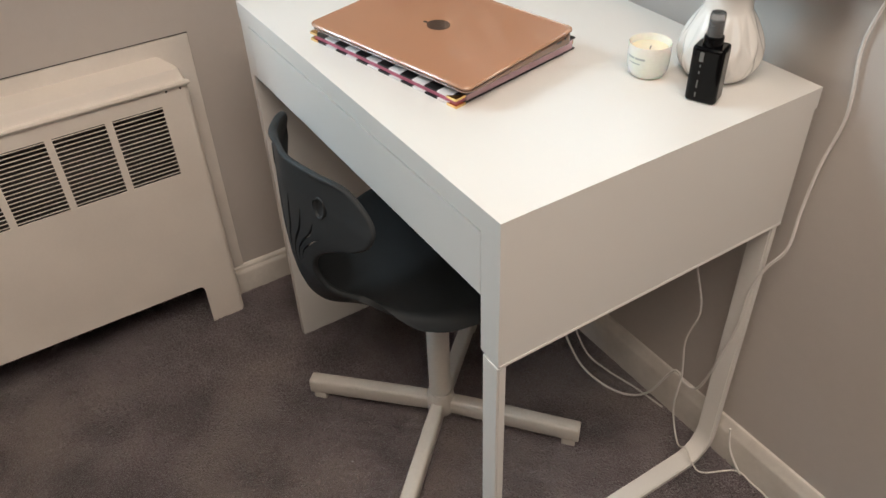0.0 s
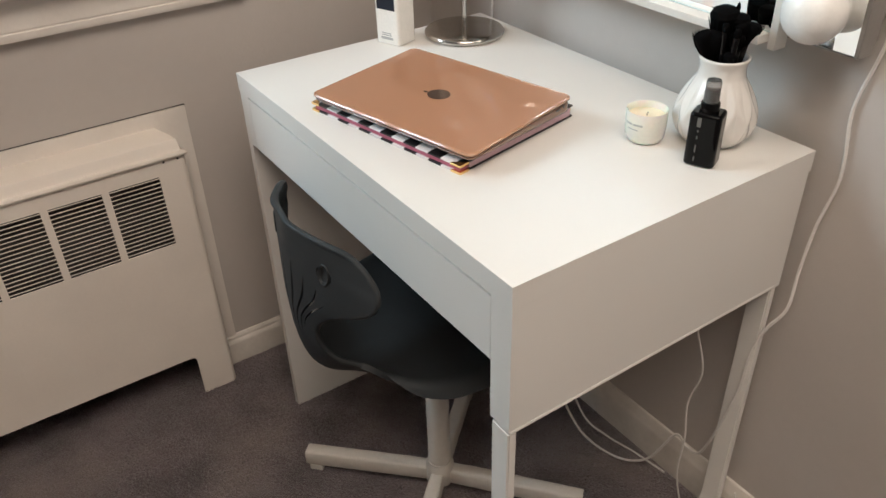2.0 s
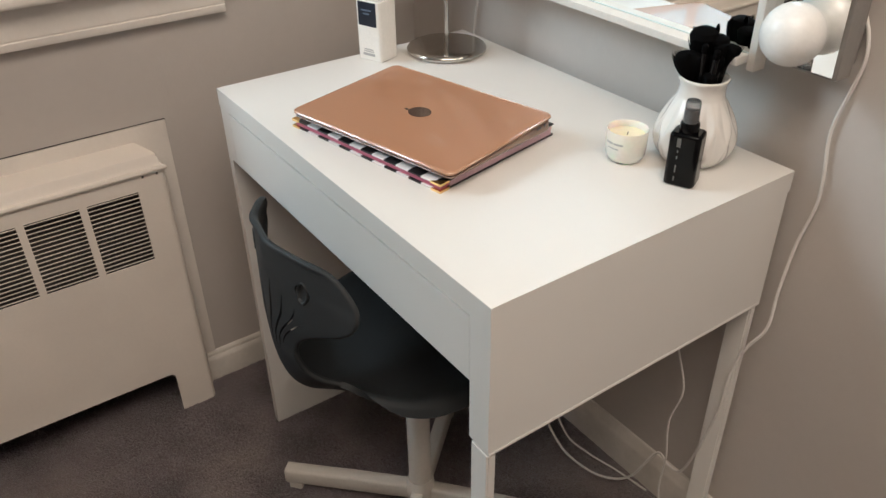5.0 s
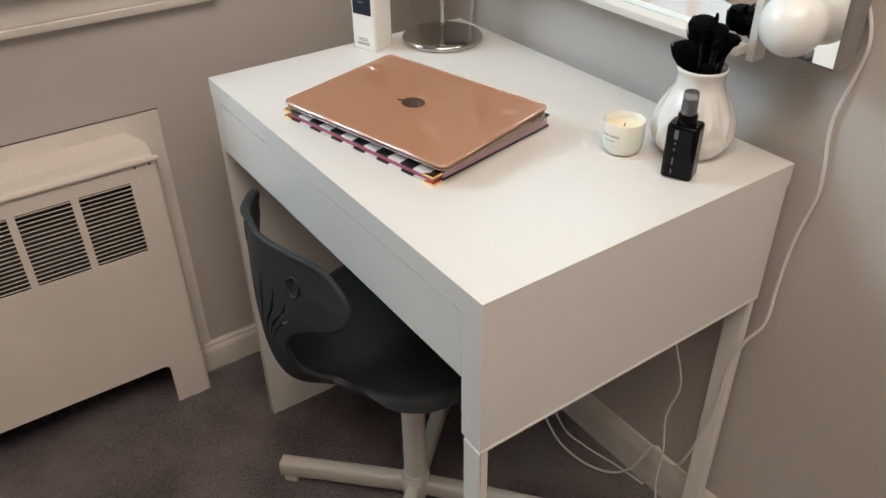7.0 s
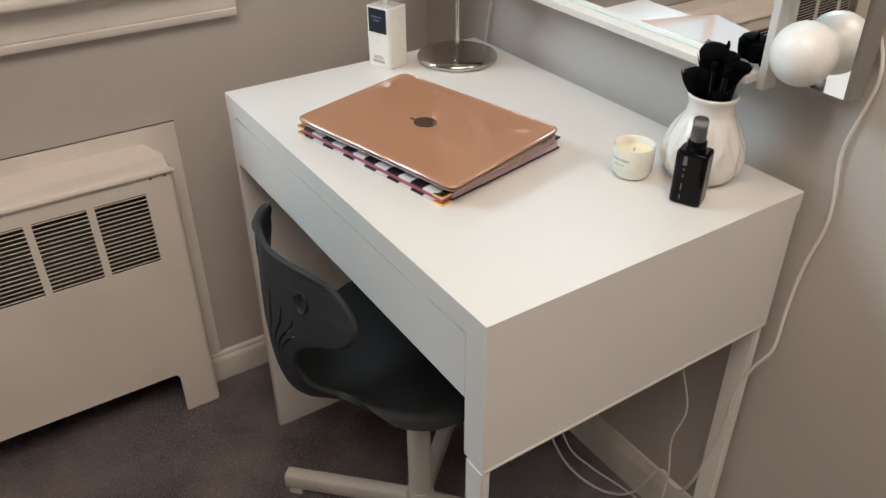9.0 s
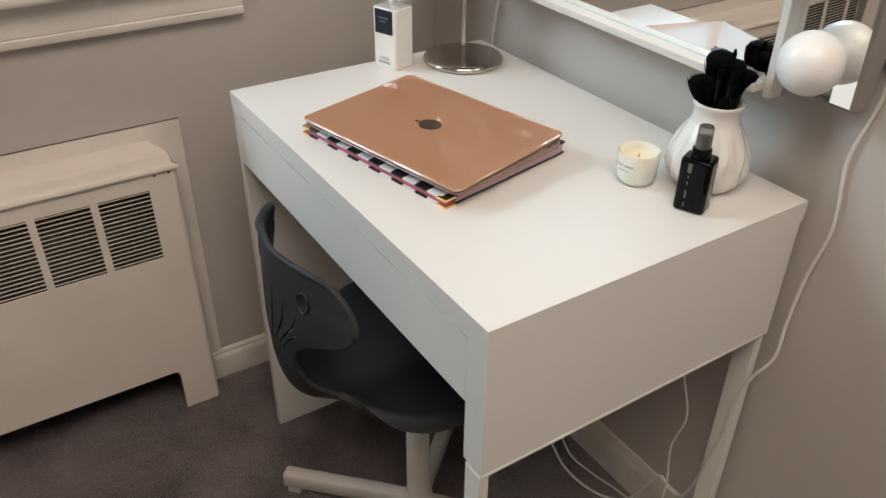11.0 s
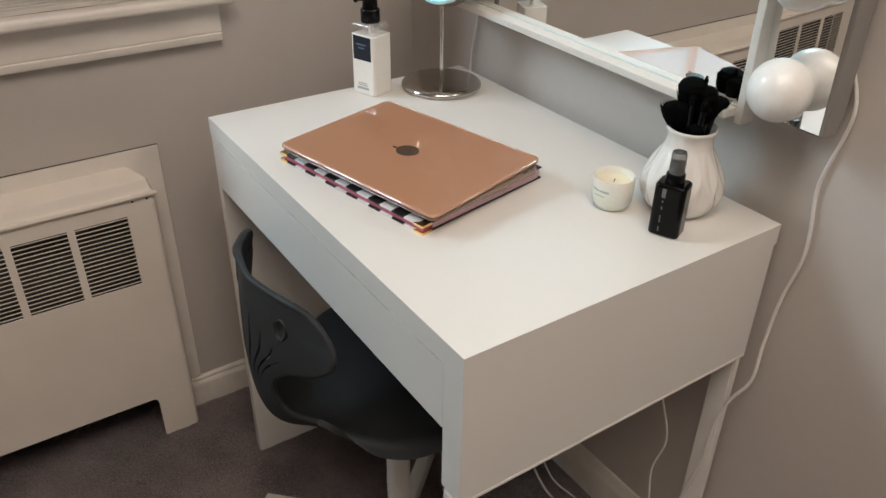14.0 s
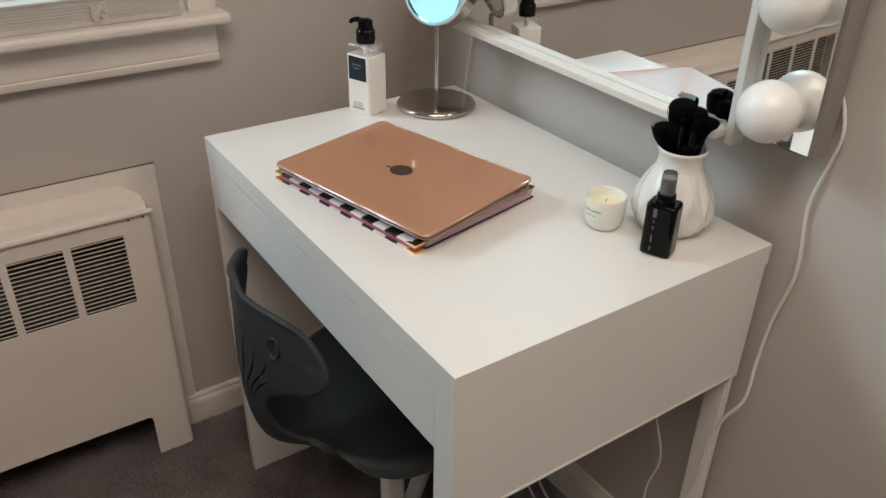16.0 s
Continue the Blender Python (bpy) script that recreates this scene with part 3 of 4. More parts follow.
def shell_rows(n):
    path = smooth_path([Vector((r[0], r[1], 0)) for r in ROWS_SHELL], n)
    other = smooth_path([Vector(r[2:5]) for r in ROWS_SHELL], n)
    return [(a.x, a.y, b.x, b.y, b.z) for a, b in zip(path, other)]


bm = bmesh.new()
NU = 48
sub = 4
grid = []
rows = shell_rows(sub)
for yf, zf, hw, lift, curl in rows:
    line = []
    up = min(1.0, max(0.0, (zf - 0.53) / 0.04))                                  # the backrest is wider than the neck
    shift = 0.0063 * min(1.0, max(0.0, (zf - 0.40) / 0.05)) if yf < -0.1 else 0.0
    for i in range(NU + 1):
        u = -1 + 2 * i / NU
        e = (u * u + 0.012) ** 0.69 - 0.047
        roll = 0.020 * min(1.0, max(0.0, (yf + 0.14) / 0.05)) * max(0.0, (abs(u) - 0.86) / 0.14) ** 2     # rolled-down seat rim
        wing = e * min(1.0, max(0.0, (zf - 0.56) / 0.05)) if u < 0 else 0.0     # this wing is bent outwards a little
        bulge = 0.010 * math.exp(-((u + 0.70) / 0.30) ** 2) * min(1.0, max(0.0, (zf - 0.585) / 0.05))
        line.append(bm.verts.new((u * hw * (1 + 0.13 * up) - 0.021 * wing - shift, yf + curl * e * (0.833 if u > 0 else 1.282) - bulge, zf + lift * e - roll - 0.0147 * wing)))
    grid.append(line)
faces = {}
for r in range(len(grid) - 1):
    for i in range(NU):
        faces[r, i] = bm.faces.new((grid[r][i], grid[r][i + 1], grid[r + 1][i + 1], grid[r + 1][i]))


def cut(r0, r1, i0, i1, power=1.0):
    """Opens a rounded hole over a block of cells."""
    dead = [faces.pop((r, i)) for r in range(r0, r1) for i in range(i0, i1)]
    bmesh.ops.delete(bm, geom=dead, context="FACES")
    c = sum((grid[r][i].co for r in (r0, r1) for i in (i0, i1)), Vector()) / 4
    ux = (grid[(r0 + r1) // 2][i1].co - grid[(r0 + r1) // 2][i0].co) / 2
    vy = (grid[r1][(i0 + i1) // 2].co - grid[r0][(i0 + i1) // 2].co) / 2
    for r in range(r0, r1 + 1):
        for i in range(i0, i1 + 1):
            if r in (r0, r1) or i in (i0, i1):
                a, b = 2 * (i - i0) / (i1 - i0) - 1, 2 * (r - r0) / (r1 - r0) - 1
                k = max(abs(a), abs(b)) / max(1e-6, math.hypot(a, b))
                grid[r][i].co = c + ux * a * k + vy * b * k
    side = ux.normalized()
    out = side.cross(vy).normalized()
    rise = out.cross(side)
    return Matrix.Translation(c) @ Matrix((side, rise, out)).transposed().to_4x4()


edge = [grid[r][NU].co.copy() for r in range(9 * sub, len(grid))] + [v.co.copy() for v in grid[-1][NU - 1:0:-1]] + [grid[r][0].co.copy() for r in range(len(grid) - 1, 9 * sub, -1)]
hole_r = 19 * sub + 2
plugs = [cut(hole_r - 3, hole_r + 3, 34, 38), cut(hole_r - 3, hole_r + 3, 10, 14)]
for i, (lo, hi) in ((9, (14.2, 17.2)), (13, (13.6, 18.0)), (17, (13.2, 18.7)), (21, (13.0, 19.0)), (25, (13.0, 19.0)), (29, (13.2, 18.7)), (33, (13.6, 18.0)), (37, (14.2, 17.2))):
    r0, r1 = int(lo * sub), int(hi * sub)
    for r in range(r0, r1 + 1):
        k = max(0.03, 0.54 * math.sin(math.pi * (r - r0) / (r1 - r0)))
        c = grid[r][i + 1].co.copy()
        for j in (i, i + 2):
            grid[r][j].co = c + (grid[r][j].co - c) * k
    bmesh.ops.delete(bm, geom=[faces.pop((r, q)) for r in range(r0, r1) for q in (i, i + 1)], context="FACES")
loose = [v for v in bm.verts if not v.link_faces]
bmesh.ops.delete(bm, geom=loose, context="VERTS")
bmesh.ops.recalc_face_normals(bm, faces=bm.faces)
shell = part("seat_shell", bm, SHELL, chair, "one-piece grey shell with winged backrest and slits", pose(0.0037, -0.001, 0, 0, 0, -1.34), angle=60)
mod = shell.modifiers.new("thickness", "SOLIDIFY")
mod.thickness, mod.offset = 0.0092, 0.0
mod = shell.modifiers.new("round", "BEVEL")
mod.width, mod.segments, mod.limit_method, mod.angle_limit = 0.0025, 2, "ANGLE", radians(50)


part("rim", tube(smooth_path(edge[::2], 2), 0.0046, 12), SHELL, shell, "thick rounded lip round the backrest")
for m in plugs:
    if m.col[2].y > 0:
        m = m @ Matrix.Rotation(math.pi, 4, "X")
    part("grip_plug", lathe([(0, -0.003), (0.0105, -0.003), (0.0105, 0.0050), (0.0098, 0.0062), (0.0086, 0.0060), (0.0072, 0.0030), (0.004, 0.0020), (0, 0.0020)], 28), SHELL, shell, "recessed oval grip", m @ Matrix.Diagonal((1, 1.6, 1, 1)))


# ---------- planner and laptop ----------
planner = thing("planner", "striped hardcover planner with pink pages and brass corners", "planner", pose(0.337, -0.322, H, 0, 0, 11.2))
PW, PD = 0.300, 0.232
part("back_cover", box(-PW / 2, PW / 2, -PD / 2, PD / 2, 0.0003, 0.0028, 0.0008), STRIPE, planner)
part("page_block", box(-PW / 2 + 0.004, PW / 2 - 0.003, -PD / 2 + 0.003, PD / 2 - 0.004, 0.003, 0.0100, 0.0005), PAGES, planner, "deep pink page edges")
bm = box(PW / 2 - 0.0029, PW / 2 - 0.0004, -PD / 2 + 0.019, PD / 2 - 0.006, 0.0035, 0.0108, 0)
for v in bm.verts:
    v.co.z += 0.0055 * (v.co.y / PD + 0.5) if v.co.z > 0.006 else 0.0
part("page_edge", bm, PALEPINK, planner, "pale pink paper edge")
bm = box(-PW / 2, PW / 2, -PD / 2, PD / 2, 0.0102, 0.0127, 0.0008)
for v in bm.verts:
    v.co.z += 0.0055 * (v.co.y / PD + 0.5)
part("front_cover", bm, STRIPE, planner)
for sx in (-1, 1):
    for z0 in (0.0, 0.0099):
        bm = bmesh.new()
        s = 0.017
        tri = [(sx * (PW / 2 + 0.0006), -PD / 2 - 0.0006), (sx * (PW / 2 + 0.0006 - s), -PD / 2 - 0.0006), (sx * (PW / 2 + 0.0006), -PD / 2 - 0.0006 + s)]
        lo = [bm.verts.new((x, y, z0)) for x, y in tri]
        hi = [bm.verts.new((x, y, z0 + 0.0033)) for x, y in tri]
        bm.faces.new(lo), bm.faces.new(hi)
        for i in range(3):
            j = (i + 1) % 3
            bm.faces.new((lo[i], lo[j], hi[j], hi[i]))
        bmesh.ops.recalc_face_normals(bm, faces=bm.faces)
        part("corner_guard", bm, GOLD, planner, "brass corner")
for k in range(24):
    xx = PW / 2 - 0.008 - k * 0.0123
    ring = [Vector((xx, PD / 2 - 0.003 + 0.0075 * math.cos(a), 0.0082 + 0.0085 * math.sin(a))) for a in (radians(30 * i) for i in range(13))]
    part("binding_ring", tube(ring, 0.0008, 6), GOLD, planner, "brass wire ring")

laptop = thing("laptop", "closed rose-gold laptop in a clear plastic case", "laptop", pose(0.3485, -0.3305, H + 0.0185, 2.1, 0, 13.1))
bm = rounded_plate(0.304, 0.212, 0.001, 0.0105, 0.011, 0.0025)
for v in bm.verts:      # tapered underside, thin at the front edge
    k = 0.5 - v.co.y / 0.212
    v.co.z += max(0.0, (0.0105 - v.co.z) / 0.0095) * (0.0065 * k - 0.0065 * (1 - k))
part("base", bm, CASE, laptop, "edge of the plastic case, coloured darker for shade under the lid")
rim = [Vector((sx * (0.1415 + 0.0110 * math.cos(a)), sy * (0.0955 + 0.0110 * math.sin(a)), 0.0150)) for sx, sy, a0, a1 in ((1, 1, 0, 90), (-1, 1, 90, 0), (-1, -1, 0, 90), (1, -1, 90, 0)) for a in (radians(a0 + (a1 - a0) * i / 6) for i in range(7))]
part("case_rim", tube(rim + rim[:1], 0.0019, 10), RIM, laptop, "shiny clear plastic rim")
lid = part("lid", rounded_plate(0.304, 0.212, 0.0110, 0.0168, 0.011, 0.0018), ALU, laptop)


def blob_outline(fn, n=60):
    return [fn(2 * math.pi * i / n) for i in range(n)]


def flat_shape(pts, z0, z1):
    bm = bmesh.new()
    f = bm.faces.new([bm.verts.new((x, y, z0)) for x, y in pts])
    up = bmesh.ops.extrude_face_region(bm, geom=[f])
    for v in up["geom"]:
        if isinstance(v, bmesh.types.BMVert):
            v.co.z = z1
    bmesh.ops.recalc_face_normals(bm, faces=bm.faces)
    return bm


part("lid_emblem", flat_shape(blob_outline(lambda a: (0.017 * math.cos(a) * (1 + 0.05 * math.cos(2 * a)), 0.0155 * math.sin(a))), 0.0169, 0.0171), LOGO, lid, "dark oval emblem")
part("lid_emblem_leaf", flat_shape(blob_outline(lambda a: (-0.0215 + 0.0042 * math.cos(a), -0.004 + 0.0022 * math.sin(a)), 24), 0.0169, 0.0171), LOGO, lid, "dark oval emblem")
part("port", rounded_plate(0.0022, 0.010, 0.0058, 0.0082, 0.0004, 0, 3), BLACK, laptop, "", pose(0.1515, 0.075, 0))
part("port", rounded_plate(0.0022, 0.0035, 0.0056, 0.0090, 0.0004, 0, 3), BLACK, laptop, "", pose(0.1515, 0.088, 0))
part("case_foot", rounded_plate(0.22, 0.010, -0.0020, 0.0075, 0.003, 0, 3), BLACK, laptop, "", pose(0, -0.088, 0))
part("case_foot", rounded_plate(0.22, 0.010, -0.0085, 0.0015, 0.003, 0, 3), BLACK, laptop, "", pose(0, 0.085, 0))


# ---------- round standing mirror ----------
rm = thing("round_standing_mirror", "round brushed-chrome cosmetic mirror on a slim pole", "mirror", pose(0.080, -0.095, H))
part("base_disc", lathe([(0, 0.0002), (0.068, 0.0002), (0.0715, 0.003), (0.072, 0.007), (0.069, 0.0105), (0.062, 0.012), (0, 0.0125)], 72), CHROME, rm, angle=60)
part("pole", tube([Vector((0, 0, 0.012)), Vector((0, 0, 0.08)), Vector((0, 0, 0.152))], 0.0044, 20), CHROME, rm)
n = Vector((0.245, -0.92, 0.27)).normalized()
q = Vector((0, 0, 1)).rotation_difference(n).to_matrix().to_4x4()
head = Matrix.Translation((0.006, 0.003, 0.222)) @ q
part("mirror_rim", lathe([(0.069, -0.014), (0.0735, -0.014), (0.075, -0.012), (0.075, 0.012), (0.0735, 0.014), (0.069, 0.014), (0.069, -0.014)], 96), CHROME, rm, "", head)
part("mirror_glass", lathe([(0, -0.010), (0.0689, -0.010), (0.0689, 0.0105), (0, 0.0105)], 96), MIRROR, rm, "round mirror glass", head, angle=40)

# ---------- lotion bottle ----------
bt = thing("lotion_bottle", "clear square pump bottle of white lotion with navy label", "bottle", pose(0.0335, -0.2105, H, 0, 0, 19))
bw, bd, bh = 0.052, 0.046, 0.1225
part("bottle_body", rounded_plate(bw, bd, 0.1043, bh, 0.005, 0.0035), THINCLEAR, bt, "clear plastic upper body")
part("lotion_fill", rounded_plate(bw, bd, 0.0003, 0.1042, 0.005, 0.0015), LOTION, bt, "white lotion")
part("dip_tube", tube([Vector((0, 0, 0.1046)), Vector((0, 0, 0.1195))], 0.0045, 12), LOTION, bt)
part("collar", lathe([(0, bh + 0.0002), (0.0155, bh + 0.0002), (0.0165, bh + 0.002), (0.0165, bh + 0.021), (0.0150, bh + 0.023), (0, bh + 0.023)], 32), BLACKPLASTIC, bt, "black pump collar")
pump = part("pump_head", lathe([(0, bh + 0.0232), (0.0125, bh + 0.0232), (0.013, bh + 0.026), (0.0125, bh + 0.037), (0.009, bh + 0.040), (0, bh + 0.041)], 32), BLACKPLASTIC, bt, "black pump head")
part("spout", tube(smooth_path([(-0.004, 0, bh + 0.035), (-0.016, -0.003, bh + 0.037), (-0.026, -0.005, bh + 0.034), (-0.029, -0.0055, bh + 0.030)], 5), lambda t: 0.0052 - 0.002 * t, 10), BLACKPLASTIC, pump)
lab = part("label", box(-0.0205, 0.0190, -bd / 2 - 0.0006, -bd / 2 - 0.0001, 0.061, 0.102, 0), NAVY, bt, "navy label with faint lettering", smooth=False)
for z, w in ((0.088, 0.022), (0.082, 0.013)):
    part("print_bar", box(-0.0022 - w / 2, -0.0022 + w / 2, -bd / 2 - 0.0010, -bd / 2 - 0.0007, z - 0.0013, z + 0.0013, 0), NAVYINK, lab, smooth=False)
for z, w, hgt in ((0.020, 0.020, 0.0009), (0.0165, 0.022, 0.0009), (0.011, 0.026, 0.0022)):
    part("print_bar", box(-w / 2 - 0.001, w / 2 - 0.001, -bd / 2 - 0.0006, -bd / 2 - 0.0001, z - hgt, z + hgt, 0), INK, bt, smooth=False)

# ---------- candle ----------
cd = thing("candle", "small cream candle in a frosted white glass jar", "candle", pose(0.573, -0.151, H) @ Matrix.Diagonal((0.95, 0.95, 0.97, 1)))
part("jar", lathe([(0, 0.0003), (0.017, 0.0003), (0.024, 0.003), (0.0275, 0.010), (0.0285, 0.022), (0.0288, 0.0445), (0.0282, 0.0460), (0.0268, 0.0450), (0.0266, 0.036), (0.0266, 0.012), (0, 0.008)], 56), JAR, cd, angle=70)
part("wax", lathe([(0, 0.0085), (0.0262, 0.0125), (0.0264, 0.0365), (0.024, 0.0355), (0.008, 0.0352), (0, 0.0355)], 48), WAX, cd)
part("wick", tube([Vector((0, 0, 0.035)), Vector((0.0006, 0, 0.038)), Vector((0.0014, 0.0004, 0.0405))], 0.0006, 6), BLACK, cd)


def curved_bar(a0, a1, r, z0, z1, n=8):
    bm = bmesh.new()
    cols = [[bm.verts.new((rr * math.cos(a), rr * math.sin(a), z)) for rr, z in ((r, z0), (r + 0.0003, z0), (r + 0.0003, z1), (r, z1))] for a in (radians(a0 + (a1 - a0) * i / n) for i in range(n + 1))]
    for a, b in zip(cols, cols[1:]):
        for i in range(4):
            j = (i + 1) % 4
            bm.faces.new((a[i], a[j], b[j], b[i]))
    bm.faces.new(cols[0]), bm.faces.new(cols[-1])
    bmesh.ops.recalc_face_normals(bm, faces=bm.faces)
    return bm


for a0, a1, z0, z1 in ((-112, -88, 0.0295, 0.0322), (-84, -56, 0.0295, 0.0322), (-104, -68, 0.0232, 0.0245)):
    part("print_bar", curved_bar(a0, a1, 0.0287, z0, z1), INK, cd, "grey lettering")

# ---------- vase with brushes ----------
VX, VY = 0.6245, -0.079
vase = thing("ceramic_vase", "white glazed ceramic vase with carved wavy flutes", "vase", pose(VX, VY, H))


def flutes(a, z):
    k = max(0.0, math.sin(math.pi * min(1, max(0, (z - 0.002) / 0.092))))
    swing = 0.17 * math.sin(z * 62 + 0.5)
    w1 = abs((11 * (a + swing) / math.pi) % 2 - 1)
    w2 = abs((11 * (a - swing) / math.pi + 0.5) % 2 - 1)
    return 1 + k * (0.110 * (max(w1, w2) - 0.80) + 0.012 * (w1 - 0.5))


prof = [(0, 0.0004), (0.034, 0.0004), (0.037, 0.003)]
prof += [(0.0370 + 0.0165 * math.sin(math.pi * min(1, t * 1.02) ** 0.74) - 0.0072 * t * t, 0.003 + 0.089 * t) for t in (i / 26 for i in range(1, 27))]
prof += [(0.0292, 0.098), (0.0290, 0.104), (0.0308, 0.110), (0.0322, 0.1135), (0.0316, 0.1155), (0.0292, 0.1155), (0.0274, 0.110), (0.0270, 0.098), (0.032, 0.08), (0.045, 0.05), (0.034, 0.012), (0, 0.010)]
part("vase_body", lathe(prof, 180, flutes), CERAMIC, vase, angle=80)

rng = random.Random(11)


def brush(x, y, lean_x, lean_y, top, style, turn):
    """A make-up brush standing in the vase, head upwards; top is its height over the vase's foot."""
    b = thing("makeup_brush", "black make-up brush with dense black bristles", "brush", None, "brushes in the vase")
    d = Vector((lean_x + 0.08, lean_y - 0.12, 1)).normalized()
    m = Matrix.Translation((VX + x - 0.006, VY + y + 0.008, H + 0.0125)) @ Vector((0, 0, 1)).rotation_difference(d).to_matrix().to_4x4() @ Matrix.Rotation(radians(turn), 4, "Z")
    b.matrix_basis = m
    hl, fr, w, flat = style
    z1 = top - 0.0125 - hl
    part("handle", lathe([(0, 0), (0.002, 0), (0.0035, 0.02), (0.0042, z1 * 0.6), (fr * 0.85, z1 - 0.022), (0, z1 - 0.022)], 14), BLACKPLASTIC, b)
    part("ferrule", lathe([(0, z1 - 0.0218), (fr * 0.9, z1 - 0.0218), (fr, z1 - 0.008), (fr * 1.05, z1), (0, z1)], 16), BLACKPLASTIC, b)
    if flat == 0.55:
        part("band", lathe([(fr * 0.9, z1 - 0.060), (fr * 1.12, z1 - 0.060), (fr * 1.16, z1 - 0.044), (fr * 0.9, z1 - 0.044)], 16), SILVER, b, "silver band")
    bm = bmesh.new()
    for k in range(260):
        a, r = rng.uniform(0, 6.283), math.sqrt(rng.random())
        bx, by = r * math.cos(a), r * math.sin(a)
        bow = 1 - 0.28 * (bx * bx + by * by) * (1 if flat > 0.5 else 0.25)
        tip = Vector((bx * w, by * w * flat, z1 + hl * bow * rng.uniform(0.93, 1.0)))
        root = Vector((bx * fr * 0.9, by * fr * 0.9 * max(flat, 0.5), z1 - 0.001))
        midp = root.lerp(tip, 0.55) + Vector((bx * w * 0.08, by * w * 0.08 * flat, 0))
        side = Vector((rng.uniform(-1, 1), rng.uniform(-1, 1), 0)).normalized() * 0.0009
        v = [bm.verts.new(p) for p in (root - side, root + side, midp + side, midp - side, tip)]
        bm.faces.new((v[0], v[1], v[2], v[3]))
        bm.faces.new((v[3], v[2], v[4]))
    lathe([(0, z1 + 0.0002), (fr * 0.95, z1 + 0.0002), ((fr + w) * 0.48, z1 + hl * 0.4), (w * 0.86, z1 + hl * 0.70), (w * 0.72, z1 + hl * 0.84), (w * 0.4, z1 + hl * 0.92), (0, z1 + hl * 0.94)], 20, (lambda a, z: 1 if flat > 0.5 else math.hypot(math.cos(a), math.sin(a) * flat)), bm)
    part("bristles", bm, BRISTLE, b)
    return b


brush(-0.007, 0.002, -0.035, 0.02, 0.181, (0.046, 0.0100, 0.0215, 0.9), 0)
brush(-0.006, -0.005, -0.065, -0.065, 0.154, (0.042, 0.0090, 0.0245, 0.40), 37)
brush(0.004, 0.008, 0.000, 0.035, 0.173, (0.032, 0.0075, 0.0150, 0.8), 0)
brush(0.008, 0.002, 0.065, 0.080, 0.166, (0.030, 0.0060, 0.0200, 0.22), 40)
brush(0.008, -0.006, 0.075, -0.005, 0.162, (0.012, 0.0044, 0.0050, 0.55), 0)
brush(0.002, -0.006, 0.010, -0.035, 0.166, (0.012, 0.0042, 0.0048, 0.55), 0)
brush(0.000, 0.010, -0.015, 0.030, 0.184, (0.012, 0.0018, 0.0022, 0.8), 0)
brush(0.007, -0.001, 0.050, 0.025, 0.152, (0.022, 0.0070, 0.0105, 0.9), 0)
brush(-0.003, 0.002, -0.06, 0.00, 0.134, (0.018, 0.009, 0.0115, 0.9), 0)
brush(0.006, -0.004, 0.08, -0.04, 0.130, (0.016, 0.007, 0.0095, 0.9), 0)

# ---------- spray bottle ----------
sp = thing("spray_bottle", "square black spray bottle with a smoky clear cap", "bottle", pose(0.6625, -0.1425, H, 0, 0, 24))
part("bottle_body", rounded_plate(0.039, 0.032, 0.0003, 0.071, 0.006, 0.004, 3), BLACKPLASTIC, sp)
part("neck", lathe([(0, 0.0702), (0.0118, 0.0702), (0.0118, 0.081), (0.0112, 0.0825), (0, 0.0825)], 32), BLACKPLASTIC, sp)
part("cap", lathe([(0, 0.0827), (0.0094, 0.0827), (0.0097, 0.085), (0.0092, 0.1080), (0.0082, 0.1105), (0, 0.111)], 32), SMOKE, sp, "smoky translucent cap")
part("nozzle", lathe([(0, 0.0832), (0.006, 0.0832), (0.006, 0.099), (0, 0.100)], 20), BLACK, sp)
for z0, z1, x in ((0.054, 0.066, -0.006), (0.047, 0.050, -0.006), (0.038, 0.042, -0.006), (0.020, 0.030, -0.006), (0.008, 0.014, -0.006)):
    w = 0.0048 if z0 > 0.05 else 0.0016
    part("print_bar", box(x - w / 2, x + w / 2, -0.0165, -0.0161, z0, z1, 0), FAINT, sp, "pale lettering", smooth=False)

# ---------- vanity wall mirror ----------
vm = thing("vanity_mirror", "white framed wall mirror with round opal bulbs and ledge", "mirror", pose(0.768, -0.034, 0.890, 0.6, 0, -1.2))
MW, MH = 0.85, 0.65
part("backing", box(-0.30, -0.004, 0.0302, 0.042, 0.012, MH - 0.01, 0.002), SILVERY, vm)
part("outer_frame", box(-MW, 0.0, 0.002, 0.030, 0.0, MH, 0.0015), SILVERY, vm, "satin grey frame side")
STRIP = 0.100
part("mirror_centre", box(-MW + STRIP + 0.006, -STRIP - 0.006, -0.0180, 0.0018, 0.0080, MH - 0.02, 0), MIRROR, vm, "clear mirror glass", smooth=False)
for x0, x1 in ((-STRIP + 0.006, -0.004), (-MW + 0.004, -MW + STRIP - 0.006)):
    part("mirror_strip", box(-0.045, 0.045, 0.0, 0.0030, 0.0, MH - 0.008, 0), MIRROR, vm, "narrow mirror strip behind the bulbs", pose((x0 + x1) / 2, -0.0012, 0.004, 0.9, 0, 0.9), smooth=False)
for x in (-STRIP, -MW + STRIP):
    part("divider", box(x - 0.0055, x + 0.0055, -0.0205, 0.0019, -0.012, MH, 0.0012), FRAME, vm)
part("glass_edge", box(-MW + STRIP + 0.006, -STRIP - 0.006, -0.0190, -0.0182, 0.0079, 0.0098, 0.0004, 1), GLASSEDGE, vm, "pale aqua ground edge of the glass")
part("ledge", box(-MW + STRIP - 0.0055, -STRIP - 0.0057, -0.040, 0.0019, -0.0030, 0.0078, 0.0012), FRAME, vm, "white ledge under the glass")
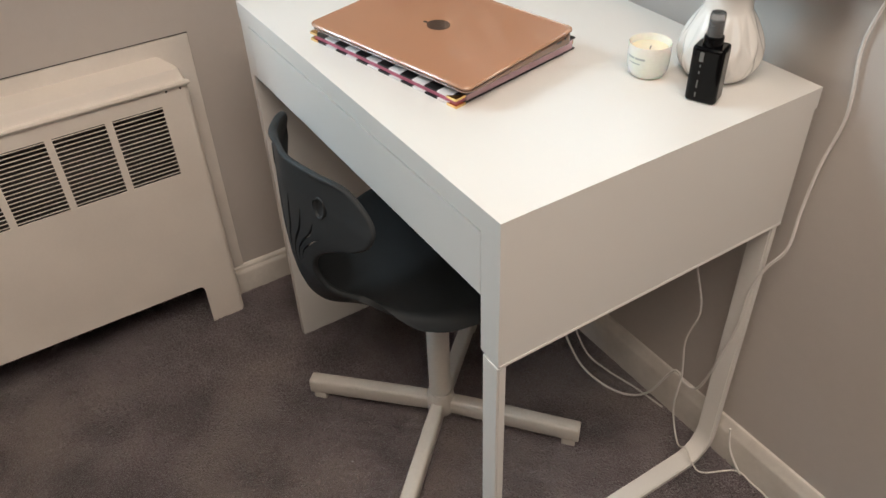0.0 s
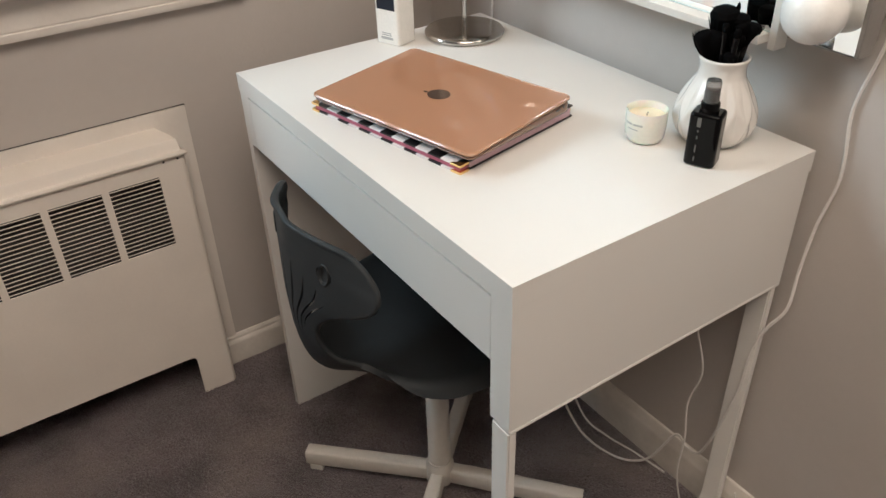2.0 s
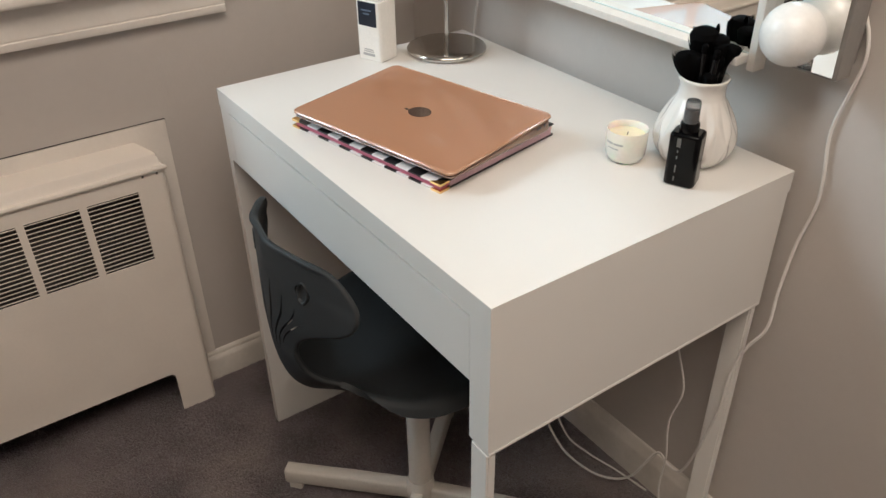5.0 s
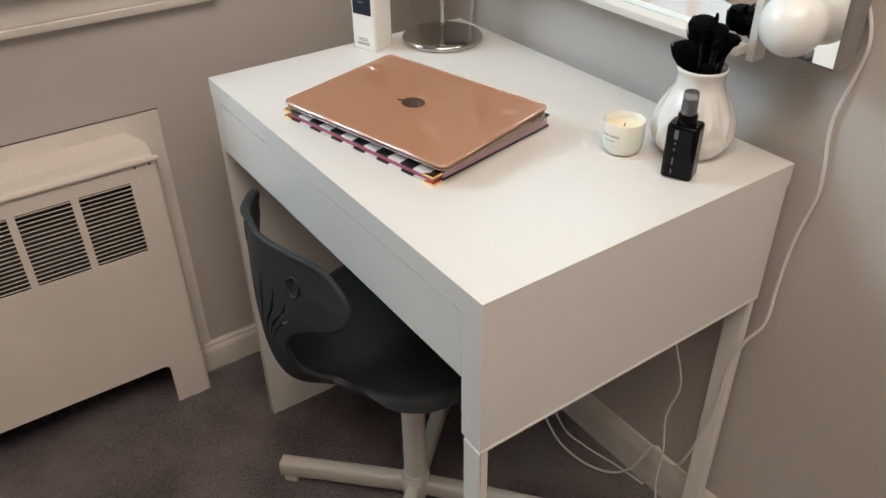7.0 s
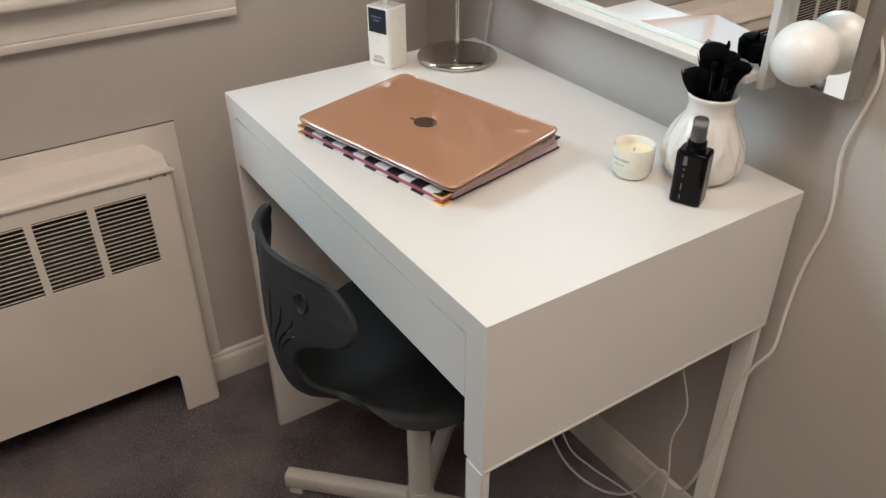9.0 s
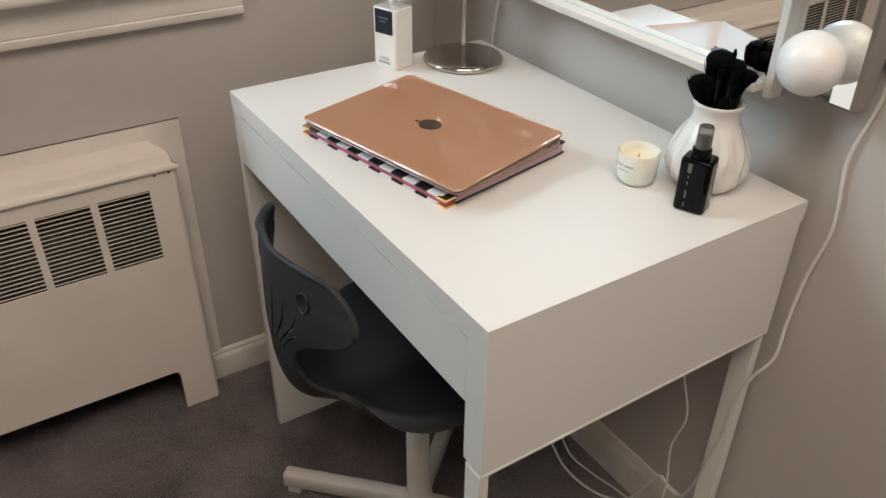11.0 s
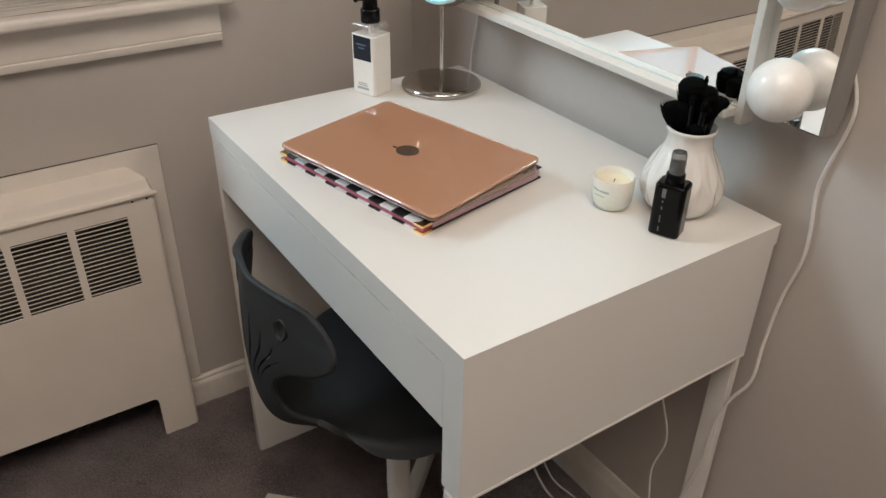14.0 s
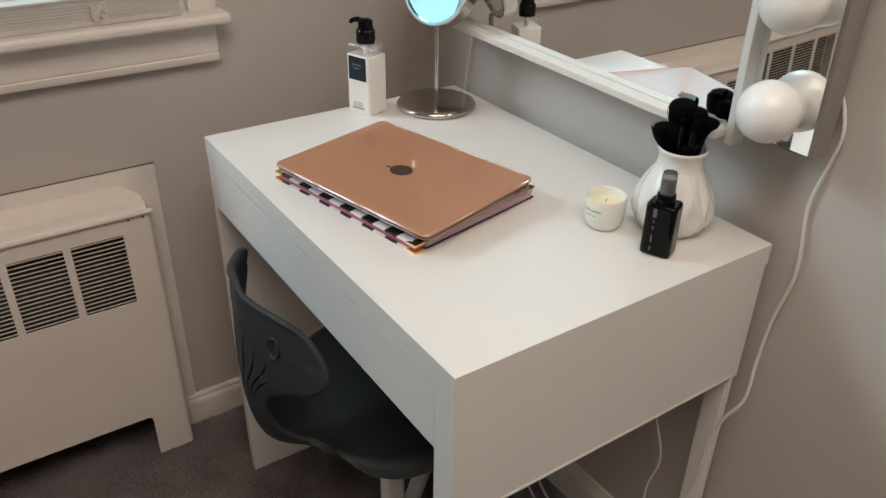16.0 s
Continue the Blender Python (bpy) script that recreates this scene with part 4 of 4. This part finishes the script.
for x in (-0.046, -MW + 0.046):
    for k in range(5):
        prof = [(0.024, -0.0005)] + [(0.0362 * math.sin(a), 0.031 - 0.0362 * math.cos(a)) for a in (radians(38 + 142 * i / 20) for i in range(20))] + [(0, 0.0672)]
        part("bulb", lathe(prof, 48), GLOBE, vm, "round opal bulb", pose(x, 0, 0.051 + 0.125 * k, 90, 0, 0), angle=80)


# ---------- cords ----------
def cord(pts, r, label):
    c = part("power_cord", tube(smooth_path(pts, 8), r, 10), CORD)
    return tagged(c, label, "cable")


cord([(0.748, 0.0150, 0.975), (0.766, 0.0140, 0.940), (0.773, 0.012, 0.912), (0.768, 0.014, 0.879), (0.755, 0.014, 0.813), (0.762, 0.014, 0.748), (0.763, 0.013, 0.706), (0.752, 0.010, 0.640), (0.749, 0.004, 0.565),
      (0.752, -0.006, 0.505), (0.737, -0.020, 0.465), (0.724, -0.0245, 0.410), (0.720, -0.0245, 0.335), (0.706, -0.0245, 0.255), (0.690, -0.020, 0.185), (0.668, -0.012, 0.128), (0.640, -0.010, 0.118), (0.615, -0.012, 0.128),
      (0.580, -0.028, 0.045), (0.535, -0.043, 0.007), (0.478, -0.062, 0.006), (0.425, -0.073, 0.03), (0.37, -0.075, 0.10), (0.35, -0.07, 0.22), (0.36, -0.05, 0.45), (0.36, -0.03, 0.60)], 0.0024, "white mirror power cord hanging down the wall")
cord([(0.55, -0.06, 0.60), (0.62, -0.06, 0.50), (0.652, -0.06, 0.42), (0.674, -0.06, 0.352), (0.659, -0.06, 0.273), (0.667, -0.06, 0.196), (0.666, -0.06, 0.105), (0.690, -0.058, 0.030), (0.715, -0.064, 0.0445),
      (0.734, -0.063, 0.020), (0.750, -0.050, 0.004), (0.781, 0.000, 0.006), (0.815, 0.003, 0.005), (0.851, 0.003, 0.004), (0.95, -0.01, 0.004)], 0.0016, "thin white cord dangling under the desk")
cord([(0.745, 0.004, 0.085), (0.752, 0.003, 0.05), (0.765, 0.002, 0.028), (0.79, 0.001, 0.004)], 0.0018, "white cord beside the baseboard")
cord([(0.36, -0.060, 0.40), (0.375, -0.06, 0.15), (0.42, -0.05, 0.04), (0.47, -0.03, 0.01), (0.53, -0.012, 0.004), (0.60, -0.002, 0.004)], 0.002, "white cord lying by the baseboard")
cord([(0.045, 0.016, 0.93), (0.039, 0.014, 0.87), (0.032, 0.013, 0.826), (0.020, 0.0125, 0.751), (0.015, 0.012, 0.60), (0.02, 0.010, 0.40)], 0.0022, "white cord hanging behind the round mirror")


# ---------- carpet pile ----------
prng = np.random.default_rng(5)
NB = 300000
px, py = prng.uniform(-0.30, 1.20, NB), prng.uniform(-1.45, 0.004, NB)
ang, hgt, wid = prng.uniform(0, 6.283, NB), prng.uniform(0.003, 0.0062, NB), prng.uniform(0.0010, 0.0018, NB)
swirl = 2.2 * np.sin(px * 9 + 1.7 * np.sin(py * 7)) + prng.normal(0, 0.9, NB)
lean = hgt * prng.uniform(0.4, 1.3, NB)
verts = np.empty((NB * 3, 3))
verts[0::3] = np.stack([px - wid * np.cos(ang), py - wid * np.sin(ang), np.zeros(NB)], 1)
verts[1::3] = np.stack([px + wid * np.cos(ang), py + wid * np.sin(ang), np.zeros(NB)], 1)
verts[2::3] = np.stack([px + lean * np.cos(swirl), py + lean * np.sin(swirl), hgt], 1)
me = bpy.data.meshes.new("carpet_pile")
me.from_pydata(verts, [], np.arange(NB * 3).reshape(-1, 3))
me.materials.append(CARPET)
tagged(new("carpet_pile", me), "short dark mauve-grey carpet tufts", "carpet", "", "stuff")
